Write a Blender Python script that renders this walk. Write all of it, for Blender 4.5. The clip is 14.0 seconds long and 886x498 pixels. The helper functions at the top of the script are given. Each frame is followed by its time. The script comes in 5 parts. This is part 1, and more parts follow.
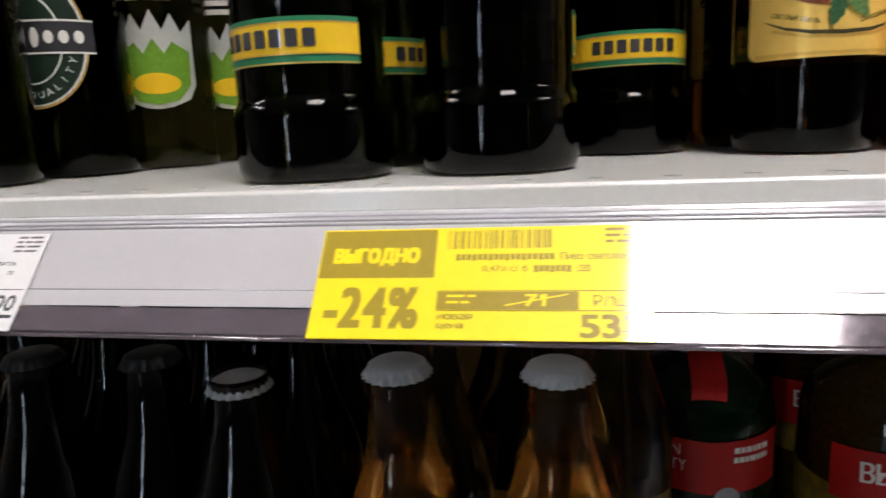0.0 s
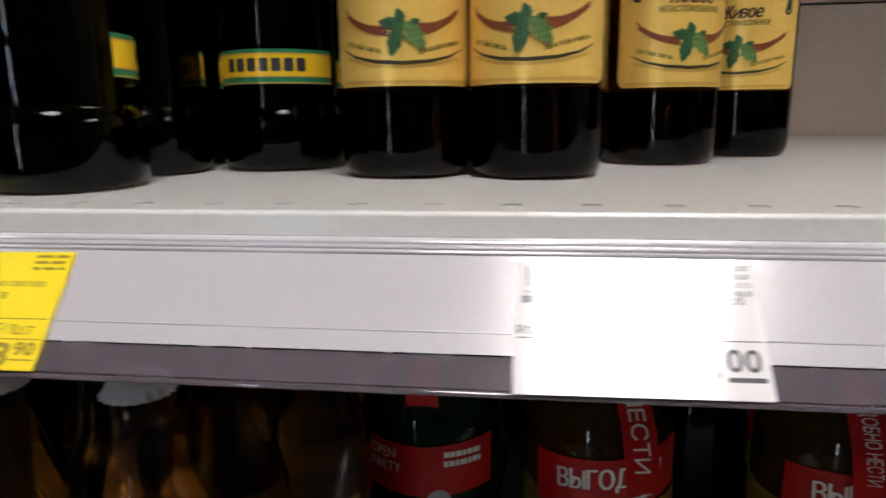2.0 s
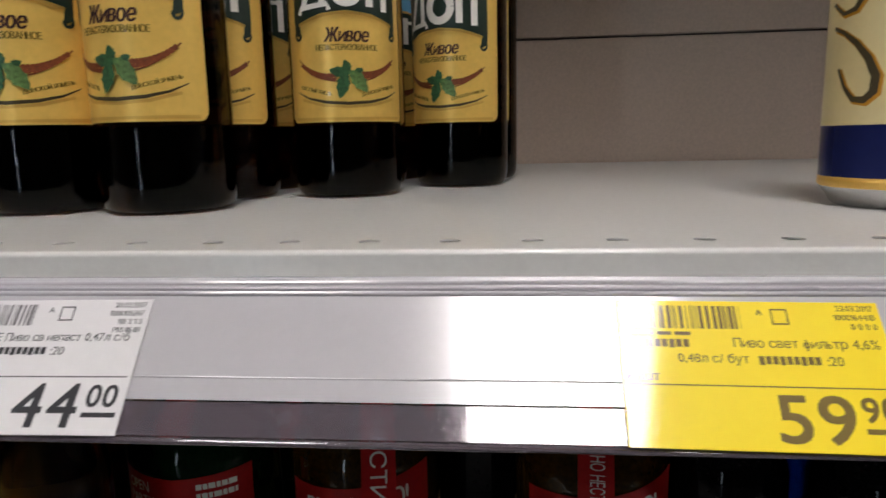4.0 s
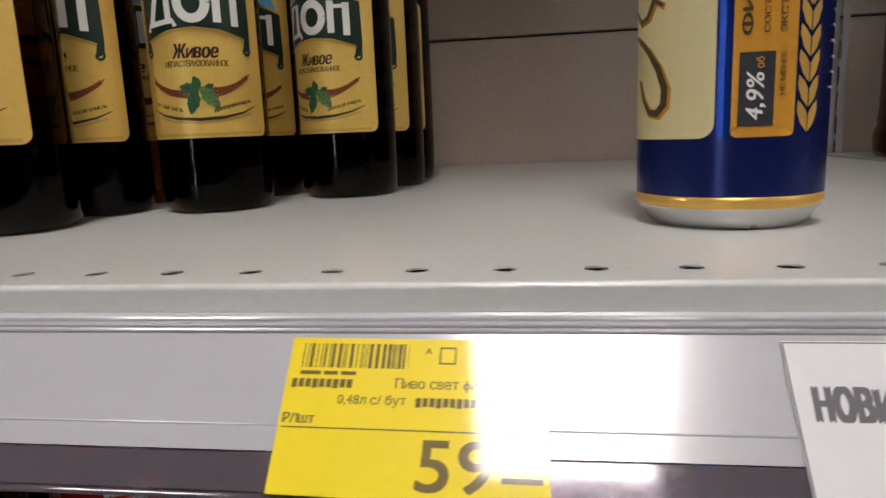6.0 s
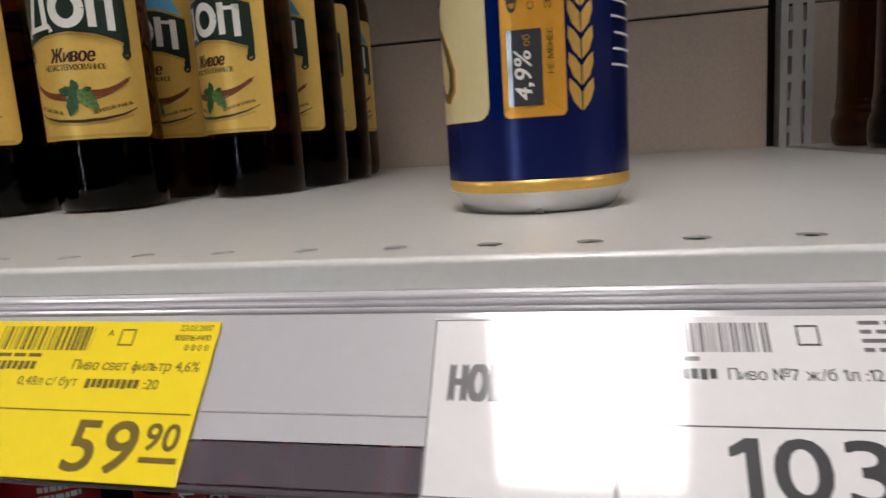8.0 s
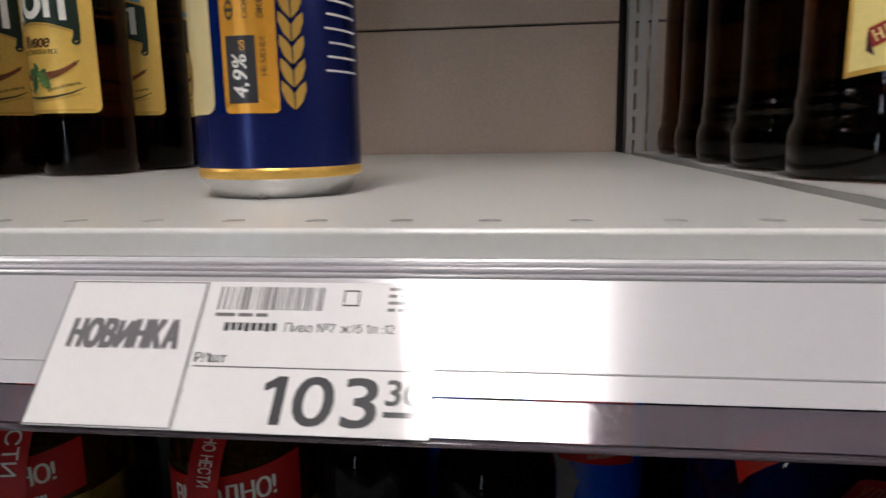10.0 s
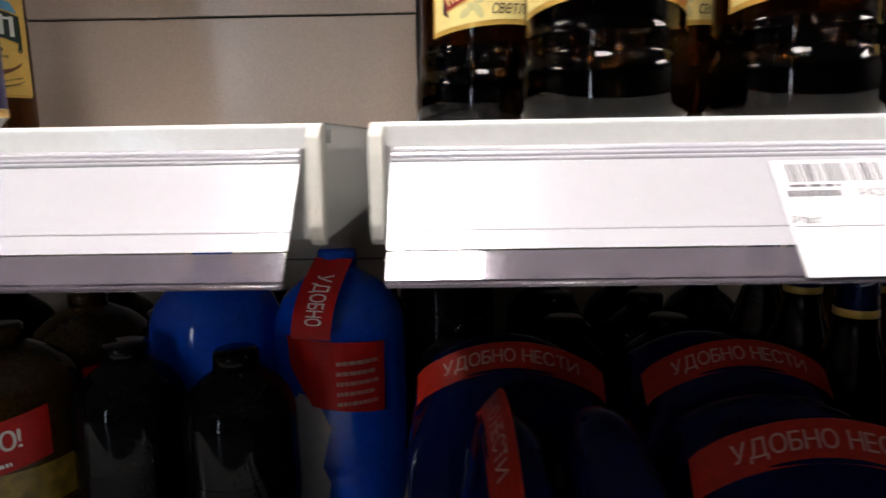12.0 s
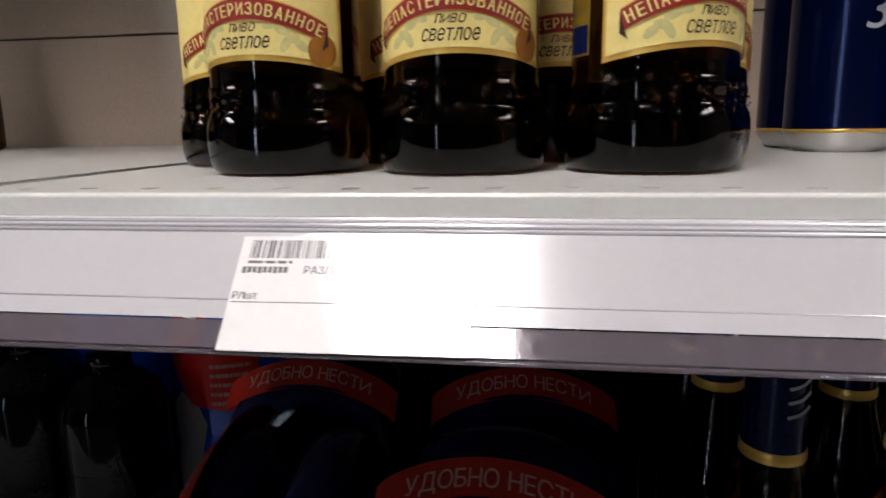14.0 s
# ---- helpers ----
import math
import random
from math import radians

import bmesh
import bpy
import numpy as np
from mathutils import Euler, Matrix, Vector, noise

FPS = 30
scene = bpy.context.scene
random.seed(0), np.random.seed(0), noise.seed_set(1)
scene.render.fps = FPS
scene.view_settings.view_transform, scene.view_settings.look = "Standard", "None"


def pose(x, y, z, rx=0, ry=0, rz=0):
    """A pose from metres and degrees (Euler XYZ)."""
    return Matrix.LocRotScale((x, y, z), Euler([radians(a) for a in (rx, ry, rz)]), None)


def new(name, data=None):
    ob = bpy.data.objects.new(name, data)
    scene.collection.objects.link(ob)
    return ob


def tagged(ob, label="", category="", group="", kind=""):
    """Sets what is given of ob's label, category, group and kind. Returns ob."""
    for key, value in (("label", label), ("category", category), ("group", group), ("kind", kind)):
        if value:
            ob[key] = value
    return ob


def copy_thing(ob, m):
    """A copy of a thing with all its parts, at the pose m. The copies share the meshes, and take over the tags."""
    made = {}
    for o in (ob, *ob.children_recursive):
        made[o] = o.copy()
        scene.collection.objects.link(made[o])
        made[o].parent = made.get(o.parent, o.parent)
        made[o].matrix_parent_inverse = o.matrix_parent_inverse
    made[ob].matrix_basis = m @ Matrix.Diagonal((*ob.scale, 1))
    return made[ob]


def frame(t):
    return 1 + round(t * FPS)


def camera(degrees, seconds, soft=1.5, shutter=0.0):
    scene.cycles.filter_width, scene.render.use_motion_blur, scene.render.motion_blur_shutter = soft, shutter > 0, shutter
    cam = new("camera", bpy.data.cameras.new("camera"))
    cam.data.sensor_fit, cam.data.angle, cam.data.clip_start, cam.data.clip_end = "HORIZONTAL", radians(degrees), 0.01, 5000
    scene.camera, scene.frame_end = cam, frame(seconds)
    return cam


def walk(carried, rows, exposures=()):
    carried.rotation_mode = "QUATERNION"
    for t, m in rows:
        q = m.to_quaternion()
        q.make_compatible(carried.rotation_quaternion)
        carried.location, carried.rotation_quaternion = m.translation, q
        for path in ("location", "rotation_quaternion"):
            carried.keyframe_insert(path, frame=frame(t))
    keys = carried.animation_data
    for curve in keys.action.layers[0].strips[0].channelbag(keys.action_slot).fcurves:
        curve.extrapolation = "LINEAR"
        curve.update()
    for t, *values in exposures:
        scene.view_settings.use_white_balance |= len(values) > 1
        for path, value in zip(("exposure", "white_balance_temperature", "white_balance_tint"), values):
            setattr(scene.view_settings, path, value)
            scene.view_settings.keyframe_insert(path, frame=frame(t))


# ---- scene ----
cam = camera(68.5, 14.0, soft=1.5, shutter=0.5)

ZS = 1.30  # height of the shelf the camera passes


# seconds, x, y, height over the shelf, yaw, pitch, roll
PATH = (
    (0.0, -0.1829, -0.2189, 0.0203, 11.53, -10.87, -2.66),
    (0.5, -0.1582, -0.2178, 0.0210, 8.46, -10.67, -1.96),
    (1.0, -0.1284, -0.2156, 0.0293, 6.80, -11.62, -1.80),
    (1.5, -0.0824, -0.2096, 0.0292, 6.47, -11.20, -1.54),
    (2.0, -0.0202, -0.1970, 0.0287, 7.44, -11.77, -0.73),
    (2.5, 0.0336, -0.1917, 0.0256, 7.37, -11.67, 0.26),
    (3.0, 0.0915, -0.1889, 0.0278, 9.16, -11.54, 0.08),
    (3.5, 0.1241, -0.1872, 0.0301, 7.91, -10.78, -0.30),
    (4.0, 0.1413, -0.1854, 0.0308, 5.43, -9.65, -1.24),
    (4.2, 0.1509, -0.1837, 0.0344, 5.45, -9.87, -1.55),
    (6.3, 0.2499, -0.1630, 0.0396, 9.90, -10.14, -2.76),
    (6.5, 0.2605, -0.1589, 0.0409, 11.25, -10.05, -3.44),
    (7.0, 0.2761, -0.1560, 0.0448, 11.20, -11.48, -3.88),
    (7.2, 0.2858, -0.1525, 0.0372, 12.30, -10.51, -4.05),
    (9.3, 0.3766, -0.1591, 0.0232, 10.74, -9.16, -2.29),
    (9.5, 0.3854, -0.1618, 0.0237, 9.72, -9.49, -1.80),
    (10.0, 0.4086, -0.1708, 0.0244, 6.94, -10.17, -0.97),
    (10.5, 0.4381, -0.1775, 0.0104, 4.58, -8.90, -0.16),
    (11.0, 0.4732, -0.1891, 0.0023, 2.78, -9.21, 0.07),
    (11.5, 0.5127, -0.2010, -0.0073, 1.81, -9.12, -0.21),
    (12.0, 0.5544, -0.2066, -0.0054, 1.10, -9.62, -0.94),
    (12.5, 0.6094, -0.2043, 0.0065, 2.75, -10.31, -1.82),
    (13.0, 0.6734, -0.2043, 0.0145, 6.98, -9.91, -1.71),
    (13.5, 0.7124, -0.2073, 0.0204, 8.63, -9.88, -1.42),
    (14.0, 0.7411, -0.2077, 0.0211, 8.89, -10.83, -0.92),
)


def eye_pose(x, y, z, yaw, pitch, roll):
    return pose(x, y, ZS + z, 90 + pitch, 0, yaw) @ pose(0, 0, 0, 0, 0, roll)


walk(cam, [(t, eye_pose(*row)) for t, *row in PATH], exposures=((0.0, 0.34), (1.5, 0.10), (2.5, -0.10), (3.0, -0.28), (4.2, -0.32), (6.5, -0.38), (7.2, -0.32), (9.5, -0.28), (10.5, -0.15), (11.0, 0.0), (12.0, 0.76), (12.5, 0.66), (13.5, 0.25), (14.0, 0.18)))

# ---- light: ceiling panels over the aisle ----
PANEL_LIGHT = 23.0
world = bpy.data.worlds.new("shop")
scene.world = world
world.use_nodes = True
world.node_tree.nodes["Background"].inputs["Color"].default_value = (0.9, 0.93, 1.0, 1)
world.node_tree.nodes["Background"].inputs["Strength"].default_value = 0.0


# ---- materials ----
def mat(name, color, rough=0.5, metal=0.0, vary=0.06, scale=40.0, bump=0.0, bump_scale=300.0, spec=0.5, trans=0.0, ior=1.45,
        coat=0.0, dark=None, emit=0.0, stain=6.0, coat_rough=0.05, coat_ior=1.6):
    """A surface with a base colour, variation at two scales and fine relief."""
    m = bpy.data.materials.new(name)
    m.use_nodes = True
    nt = m.node_tree
    b = nt.nodes["Principled BSDF"]
    b.inputs["Roughness"].default_value = rough
    b.inputs["Metallic"].default_value = metal
    b.inputs["Specular IOR Level"].default_value = spec
    b.inputs["Transmission Weight"].default_value = trans
    b.inputs["IOR"].default_value = ior
    b.inputs["Coat Weight"].default_value = coat
    b.inputs["Coat Roughness"].default_value = coat_rough
    b.inputs["Coat IOR"].default_value = coat_ior
    geo = nt.nodes.new("ShaderNodeTexCoord")
    fine = nt.nodes.new("ShaderNodeTexNoise")
    fine.inputs["Scale"].default_value = scale * 8
    fine.inputs["Detail"].default_value = 4
    wide = nt.nodes.new("ShaderNodeTexNoise")
    wide.inputs["Scale"].default_value = stain
    wide.inputs["Detail"].default_value = 3
    mixn = nt.nodes.new("ShaderNodeMath")
    mixn.operation = "ADD"
    nt.links.new(geo.outputs["Object"], fine.inputs["Vector"])
    nt.links.new(geo.outputs["Object"], wide.inputs["Vector"])
    nt.links.new(fine.outputs["Fac"], mixn.inputs[0])
    nt.links.new(wide.outputs["Fac"], mixn.inputs[1])
    ramp = nt.nodes.new("ShaderNodeMapRange")
    ramp.inputs["From Min"].default_value = 0.6
    ramp.inputs["From Max"].default_value = 1.4
    nt.links.new(mixn.outputs[0], ramp.inputs["Value"])
    mix = nt.nodes.new("ShaderNodeMix")
    mix.data_type = "RGBA"
    low = dark or tuple(c * (1 - 2 * vary) for c in color)
    mix.inputs["A"].default_value = (*low, 1)
    mix.inputs["B"].default_value = (*(min(1, c * (1 + vary)) for c in color), 1)
    nt.links.new(ramp.outputs["Result"], mix.inputs["Factor"])
    nt.links.new(mix.outputs["Result"], b.inputs["Base Color"])
    rr = nt.nodes.new("ShaderNodeMapRange")
    rr.inputs["To Min"].default_value = rough * 0.85
    rr.inputs["To Max"].default_value = min(1, rough * 1.2 + 0.01)
    nt.links.new(wide.outputs["Fac"], rr.inputs["Value"])
    nt.links.new(rr.outputs["Result"], b.inputs["Roughness"])
    if bump:
        rel = nt.nodes.new("ShaderNodeTexNoise")
        rel.inputs["Scale"].default_value = bump_scale
        nt.links.new(geo.outputs["Object"], rel.inputs["Vector"])
        bn = nt.nodes.new("ShaderNodeBump")
        bn.inputs["Strength"].default_value = bump
        bn.inputs["Distance"].default_value = 0.001
        nt.links.new(rel.outputs["Fac"], bn.inputs["Height"])
        nt.links.new(bn.outputs["Normal"], b.inputs["Normal"])
    if emit:
        b.inputs["Emission Color"].default_value = (*color, 1)
        b.inputs["Emission Strength"].default_value = emit
    return m


SHELF = mat("shelf_paint", (0.69, 0.69, 0.66), 0.30, vary=0.04, bump=0.05, bump_scale=900, coat=0.45, coat_rough=0.16, stain=9)
CREAM = mat("cream_edge_paint", (0.74, 0.71, 0.62), 0.35, vary=0.04, bump=0.05, bump_scale=700)
RAIL = mat("rail_plastic", (0.56, 0.55, 0.57), 0.16, vary=0.015, spec=1.0, bump=0.02, bump_scale=120, coat=1.0, ior=1.55, coat_rough=0.11, coat_ior=1.75)
CLEAR = mat("clear_plastic", (0.45, 0.38, 0.44), 0.09, vary=0.02, trans=0.80, ior=1.5, coat=1.0)
GROOVE = mat("groove_plastic", (0.40, 0.39, 0.41), 0.25, vary=0.03)
BACK = mat("back_panel_paint", (0.62, 0.50, 0.405), 0.30, vary=0.08, bump=0.03, bump_scale=300, stain=3, coat=0.35, coat_rough=0.22)
UPRIGHT = mat("upright_paint", (0.48, 0.47, 0.455), 0.4, vary=0.05, bump=0.05)
# near-black that paints in the shade of slots and hollows
SHADEBLACK = mat("hollow_shade_black", (0.02, 0.02, 0.02), 0.8)
PAPER = mat("white_paper", (0.80, 0.79, 0.79), 0.55, vary=0.02, bump=0.02, bump_scale=400, coat=1.0, coat_rough=0.07, coat_ior=1.68)
YELLOW = mat("yellow_paper", (1.0, 0.76, 0.0), 0.5, vary=0.02, bump=0.02, bump_scale=400, coat=1.0, coat_rough=0.07, coat_ior=1.68)
OLIVE = mat("olive_print", (0.38, 0.27, 0.01), 0.5, vary=0.05, coat=1.0, coat_rough=0.07, coat_ior=1.68)
INK = mat("black_print", (0.035, 0.035, 0.04), 0.5, vary=0.1, coat=1.0, coat_rough=0.07, coat_ior=1.68)
INKGREY = mat("grey_print", (0.16, 0.15, 0.16), 0.5, vary=0.08, coat=1.0, coat_rough=0.07, coat_ior=1.68)
INKYEL = mat("brown_print", (0.20, 0.13, 0.01), 0.5, vary=0.08, coat=1.0, coat_rough=0.07, coat_ior=1.68)
BROWN = mat("brown_glass", (0.105, 0.034, 0.007), 0.02, vary=0.1, trans=1.0, ior=1.27)
DEEPBROWN = mat("near_black_brown_glass", (0.020, 0.009, 0.004), 0.02, vary=0.1, trans=1.0, ior=1.40)
DARKBROWN = mat("dark_brown_glass", (0.090, 0.028, 0.006), 0.02, vary=0.1, trans=1.0, ior=1.29)
GREEN = mat("green_glass", (0.034, 0.036, 0.008), 0.02, vary=0.1, trans=1.0, ior=1.29)
AMBER = mat("amber_glass", (0.50, 0.29, 0.09), 0.03, vary=0.05, trans=1.0, ior=1.34)
CAPWHITE = mat("white_cap", (0.72, 0.72, 0.75), 0.35, vary=0.04)
CAPBLACK = mat("black_cap", (0.02, 0.02, 0.022), 0.35, vary=0.1)
CAPGOLD = mat("gold_cap", (0.75, 0.5, 0.15), 0.3, metal=0.9, vary=0.05)
CREAMLABEL = mat("cream_label", (0.86, 0.57, 0.135), 0.33, metal=0.28, vary=0.05, bump=0.04, bump_scale=900)
YELLABEL = mat("pale_yellow_label", (0.83, 0.68, 0.25), 0.40, vary=0.05, bump=0.04, bump_scale=900)
GOLD = mat("gold_print", (0.72, 0.44, 0.10), 0.28, metal=0.45, vary=0.05)
BANDDARK = mat("dark_green_band", (0.015, 0.03, 0.02), 0.35, vary=0.1)
BANDBLUE = mat("sky_blue_print", (0.12, 0.36, 0.55), 0.35, vary=0.06)
WHITEPRINT = mat("white_print", (0.82, 0.80, 0.74), 0.4, vary=0.03)
LEAF = mat("leaf_print", (0.045, 0.135, 0.050), 0.4, vary=0.45, scale=60)
LEAFPALE = mat("pale_leaf_print", (0.15, 0.27, 0.08), 0.4, vary=0.45, scale=60)
RUST = mat("rust_print", (0.24, 0.065, 0.022), 0.4, vary=0.3, scale=90)
NAMEPRINT = mat("dark_red_print", (0.050, 0.014, 0.010), 0.4, vary=0.1)
REDPRINT = mat("red_print", (0.30, 0.025, 0.02), 0.4, vary=0.08)
REDTAPE = mat("red_tape", (0.46, 0.009, 0.008), 0.38, vary=0.12, bump=0.05, spec=0.25)
YELBAND = mat("yellow_band", (0.86, 0.55, 0.02), 0.35, vary=0.03)
GREENBAND = mat("green_band", (0.03, 0.22, 0.10), 0.35, vary=0.08)
GREENLAB = mat("lime_print", (0.16, 0.34, 0.03), 0.4, vary=0.15)
CANCREAM = mat("can_cream_print", (0.80, 0.68, 0.36), 0.3, metal=0.25, vary=0.03, bump=0.03, bump_scale=500)
CANBLUE = mat("can_blue_print", (0.012, 0.020, 0.115), 0.22, metal=0.45, vary=0.06)
EARGOLD = mat("can_ear_print", (0.86, 0.52, 0.12), 0.28, metal=0.5, vary=0.06)
CANGOLD = mat("can_gold_print", (0.84, 0.40, 0.05), 0.26, metal=0.30, vary=0.06)
BRONZE = mat("bronze_print", (0.36, 0.14, 0.02), 0.35, metal=0.3, vary=0.1)
SCRIPT = mat("dark_olive_print", (0.060, 0.045, 0.018), 0.35, vary=0.1)
PALEHOP = mat("pale_hop_print", (0.62, 0.56, 0.24), 0.42, vary=0.1)
ALU = mat("bare_aluminium", (0.52, 0.51, 0.50), 0.25, metal=0.95, vary=0.05)
NECKFOIL = mat("dark_blue_foil", (0.0007, 0.007, 0.050), 0.18, metal=0.4, vary=0.15)
# darker blue for the shaded cans, the shade put into the paint
SHADECAN = mat("shaded_blue_can", (0.001, 0.006, 0.045), 0.16, metal=0.5, vary=0.10)
SILVERFOIL = mat("silver_foil_print", (0.70, 0.72, 0.69), 0.28, metal=0.40, vary=0.06)
BLUECAN = mat("bright_blue_can", (0.002, 0.026, 0.20), 0.16, metal=0.6, vary=0.10)
NAVYPET = mat("navy_shrink_wrap", (0.0012, 0.003, 0.028), 0.08, vary=0.25, spec=0.13, bump=0.25, bump_scale=45)
BLUEPET = mat("blue_pet", (0.003, 0.070, 0.52), 0.08, vary=0.2, spec=0.4)
DARKPET = mat("dark_pet", (0.003, 0.0025, 0.003), 0.04, vary=0.2, spec=0.11)
GREENPET = mat("dark_green_pet", (0.003, 0.016, 0.005), 0.05, vary=0.2, spec=0.2)
GOLDPET = mat("brown_gold_pet", (0.040, 0.018, 0.002), 0.06, vary=0.4, spec=0.3)
DARKTAPE = mat("deep_red_tape", (0.29, 0.010, 0.003), 0.40, vary=0.16, bump=0.05, spec=0.2)
TAPEPRINT = mat("dull_tape_print", (0.40, 0.22, 0.18), 0.5, vary=0.15)
OLIVELAB = mat("olive_gold_label", (0.30, 0.19, 0.025), 0.35, vary=0.45, scale=12)
GREYPRINT = mat("silver_print", (0.36, 0.36, 0.38), 0.4, vary=0.1)
FLOORTILE = mat("floor_tile", (0.12, 0.115, 0.11), 0.3, vary=0.06, stain=2)
WALLPAINT = mat("wall_paint", (0.10, 0.095, 0.09), 0.7, vary=0.04, stain=1)
CEILPAINT = mat("ceiling_tile_paint", (0.30, 0.30, 0.30), 0.8, vary=0.03, stain=1)
DIFFUSER = mat("lit_diffuser", (1.0, 0.935, 0.925), 0.6, vary=0.0, emit=PANEL_LIGHT)
DAYPANE = mat("daylit_pane", (0.72, 0.86, 1.0), 0.3, vary=0.0, emit=16.0)
ALUTRIM = mat("white_metal_trim", (0.75, 0.75, 0.75), 0.4, vary=0.03)


# ---- mesh helpers ----
def mesh_of(bm, name, material, smooth=False):
    me = bpy.data.meshes.new(name)
    bmesh.ops.recalc_face_normals(bm, faces=bm.faces)
    bm.to_mesh(me)
    bm.free()
    me.materials.append(material)
    if smooth:
        for p in me.polygons:
            p.use_smooth = True
    return me


def part(name, bm, material, parent=None, label="", smooth=False):
    ob = new(name, mesh_of(bm, name, material, smooth))
    if parent is not None:
        ob.parent = parent
    if label:
        ob["label"] = label
    return ob


def box_bm(x0, x1, y0, y1, z0, z1, bevel=0.0, segments=2):
    bm = bmesh.new()
    bmesh.ops.create_cube(bm, size=1)
    for v in bm.verts:
        v.co = Vector(((x0 + x1) / 2 + v.co.x * (x1 - x0), (y0 + y1) / 2 + v.co.y * (y1 - y0), (z0 + z1) / 2 + v.co.z * (z1 - z0)))
    if bevel:
        bmesh.ops.bevel(bm, geom=bm.edges[:], offset=bevel, segments=segments, affect="EDGES", profile=0.5)
    return bm


def sweep_bm(outline, x0, x1):
    """A closed outline in (y, z) drawn out along x, with end faces."""
    bm = bmesh.new()
    a = [bm.verts.new((x0, y, z)) for y, z in outline]
    b = [bm.verts.new((x1, y, z)) for y, z in outline]
    n = len(outline)
    for i in range(n):
        bm.faces.new((a[i], a[(i + 1) % n], b[(i + 1) % n], b[i]))
    bm.faces.new(a)
    bm.faces.new(list(reversed(b)))
    return bm


def lathe_bm(profile, segments=48):
    """A profile of (radius, height) turned round z; ends with radius 0 close it."""
    bm = bmesh.new()
    rings = []
    for r, z in profile:
        if r < 1e-6:
            rings.append([bm.verts.new((0, 0, z))])
        else:
            rings.append([bm.verts.new((r * math.sin(2 * math.pi * k / segments), -r * math.cos(2 * math.pi * k / segments), z)) for k in range(segments)])
    for a, b in zip(rings, rings[1:]):
        for k in range(segments):
            q = (k + 1) % segments
            if len(a) == 1 and len(b) > 1:
                bm.faces.new((a[0], b[q], b[k]))
            elif len(b) == 1 and len(a) > 1:
                bm.faces.new((a[k], a[q], b[0]))
            elif len(a) > 1:
                bm.faces.new((a[k], a[q], b[q], b[k]))
    return bm


def rounded(profile, steps=4):
    """Rounds the corners of a (radius, height) profile by cutting them twice."""
    pts = [Vector(p) for p in profile]
    for _ in range(2):
        out = [pts[0]]
        for a, b in zip(pts, pts[1:]):
            out += [a.lerp(b, 0.25), a.lerp(b, 0.75)]
        out.append(pts[-1])
        pts = out
    return [(p.x, p.y) for p in pts]


def flat_poly(bm, pts):
    bm.faces.new([bm.verts.new((x, y, 0)) for x, y in pts])
    return bm


def flat_rect(bm, x0, x1, y0, y1):
    return flat_poly(bm, ((x0, y0), (x1, y0), (x1, y1), (x0, y1)))


def round_rect(x0, x1, y0, y1, r, n=5):
    pts = []
    for cx, cy, a0 in ((x1 - r, y0 + r, -90), (x1 - r, y1 - r, 0), (x0 + r, y1 - r, 90), (x0 + r, y0 + r, 180)):
        pts += [(cx + r * math.cos(radians(a0 + 90 * k / n)), cy + r * math.sin(radians(a0 + 90 * k / n))) for k in range(n + 1)]
    return pts


def ellipse(cx, cy, a, b, n=24):
    return [(cx + a * math.cos(2 * math.pi * k / n), cy + b * math.sin(2 * math.pi * k / n)) for k in range(n)]


def stroke(bm, pts, width):
    """A flat ribbon along points."""
    pts = [Vector(p) for p in pts]
    side = []
    for i, p in enumerate(pts):
        d = (pts[min(i + 1, len(pts) - 1)] - pts[max(i - 1, 0)]).normalized()
        w = width(i / (len(pts) - 1)) if callable(width) else width
        nrm = Vector((-d.y, d.x)) * w / 2
        side.append((bm.verts.new((*(p + nrm), 0)), bm.verts.new((*(p - nrm), 0))))
    for (a, b), (c, d) in zip(side, side[1:]):
        bm.faces.new((a, b, d, c))
    return bm


GLYPHS = {}
FLIPPED = {"И": "N", "и": "N"}
LIKE = {"н": "H", "ь": "Ь"}


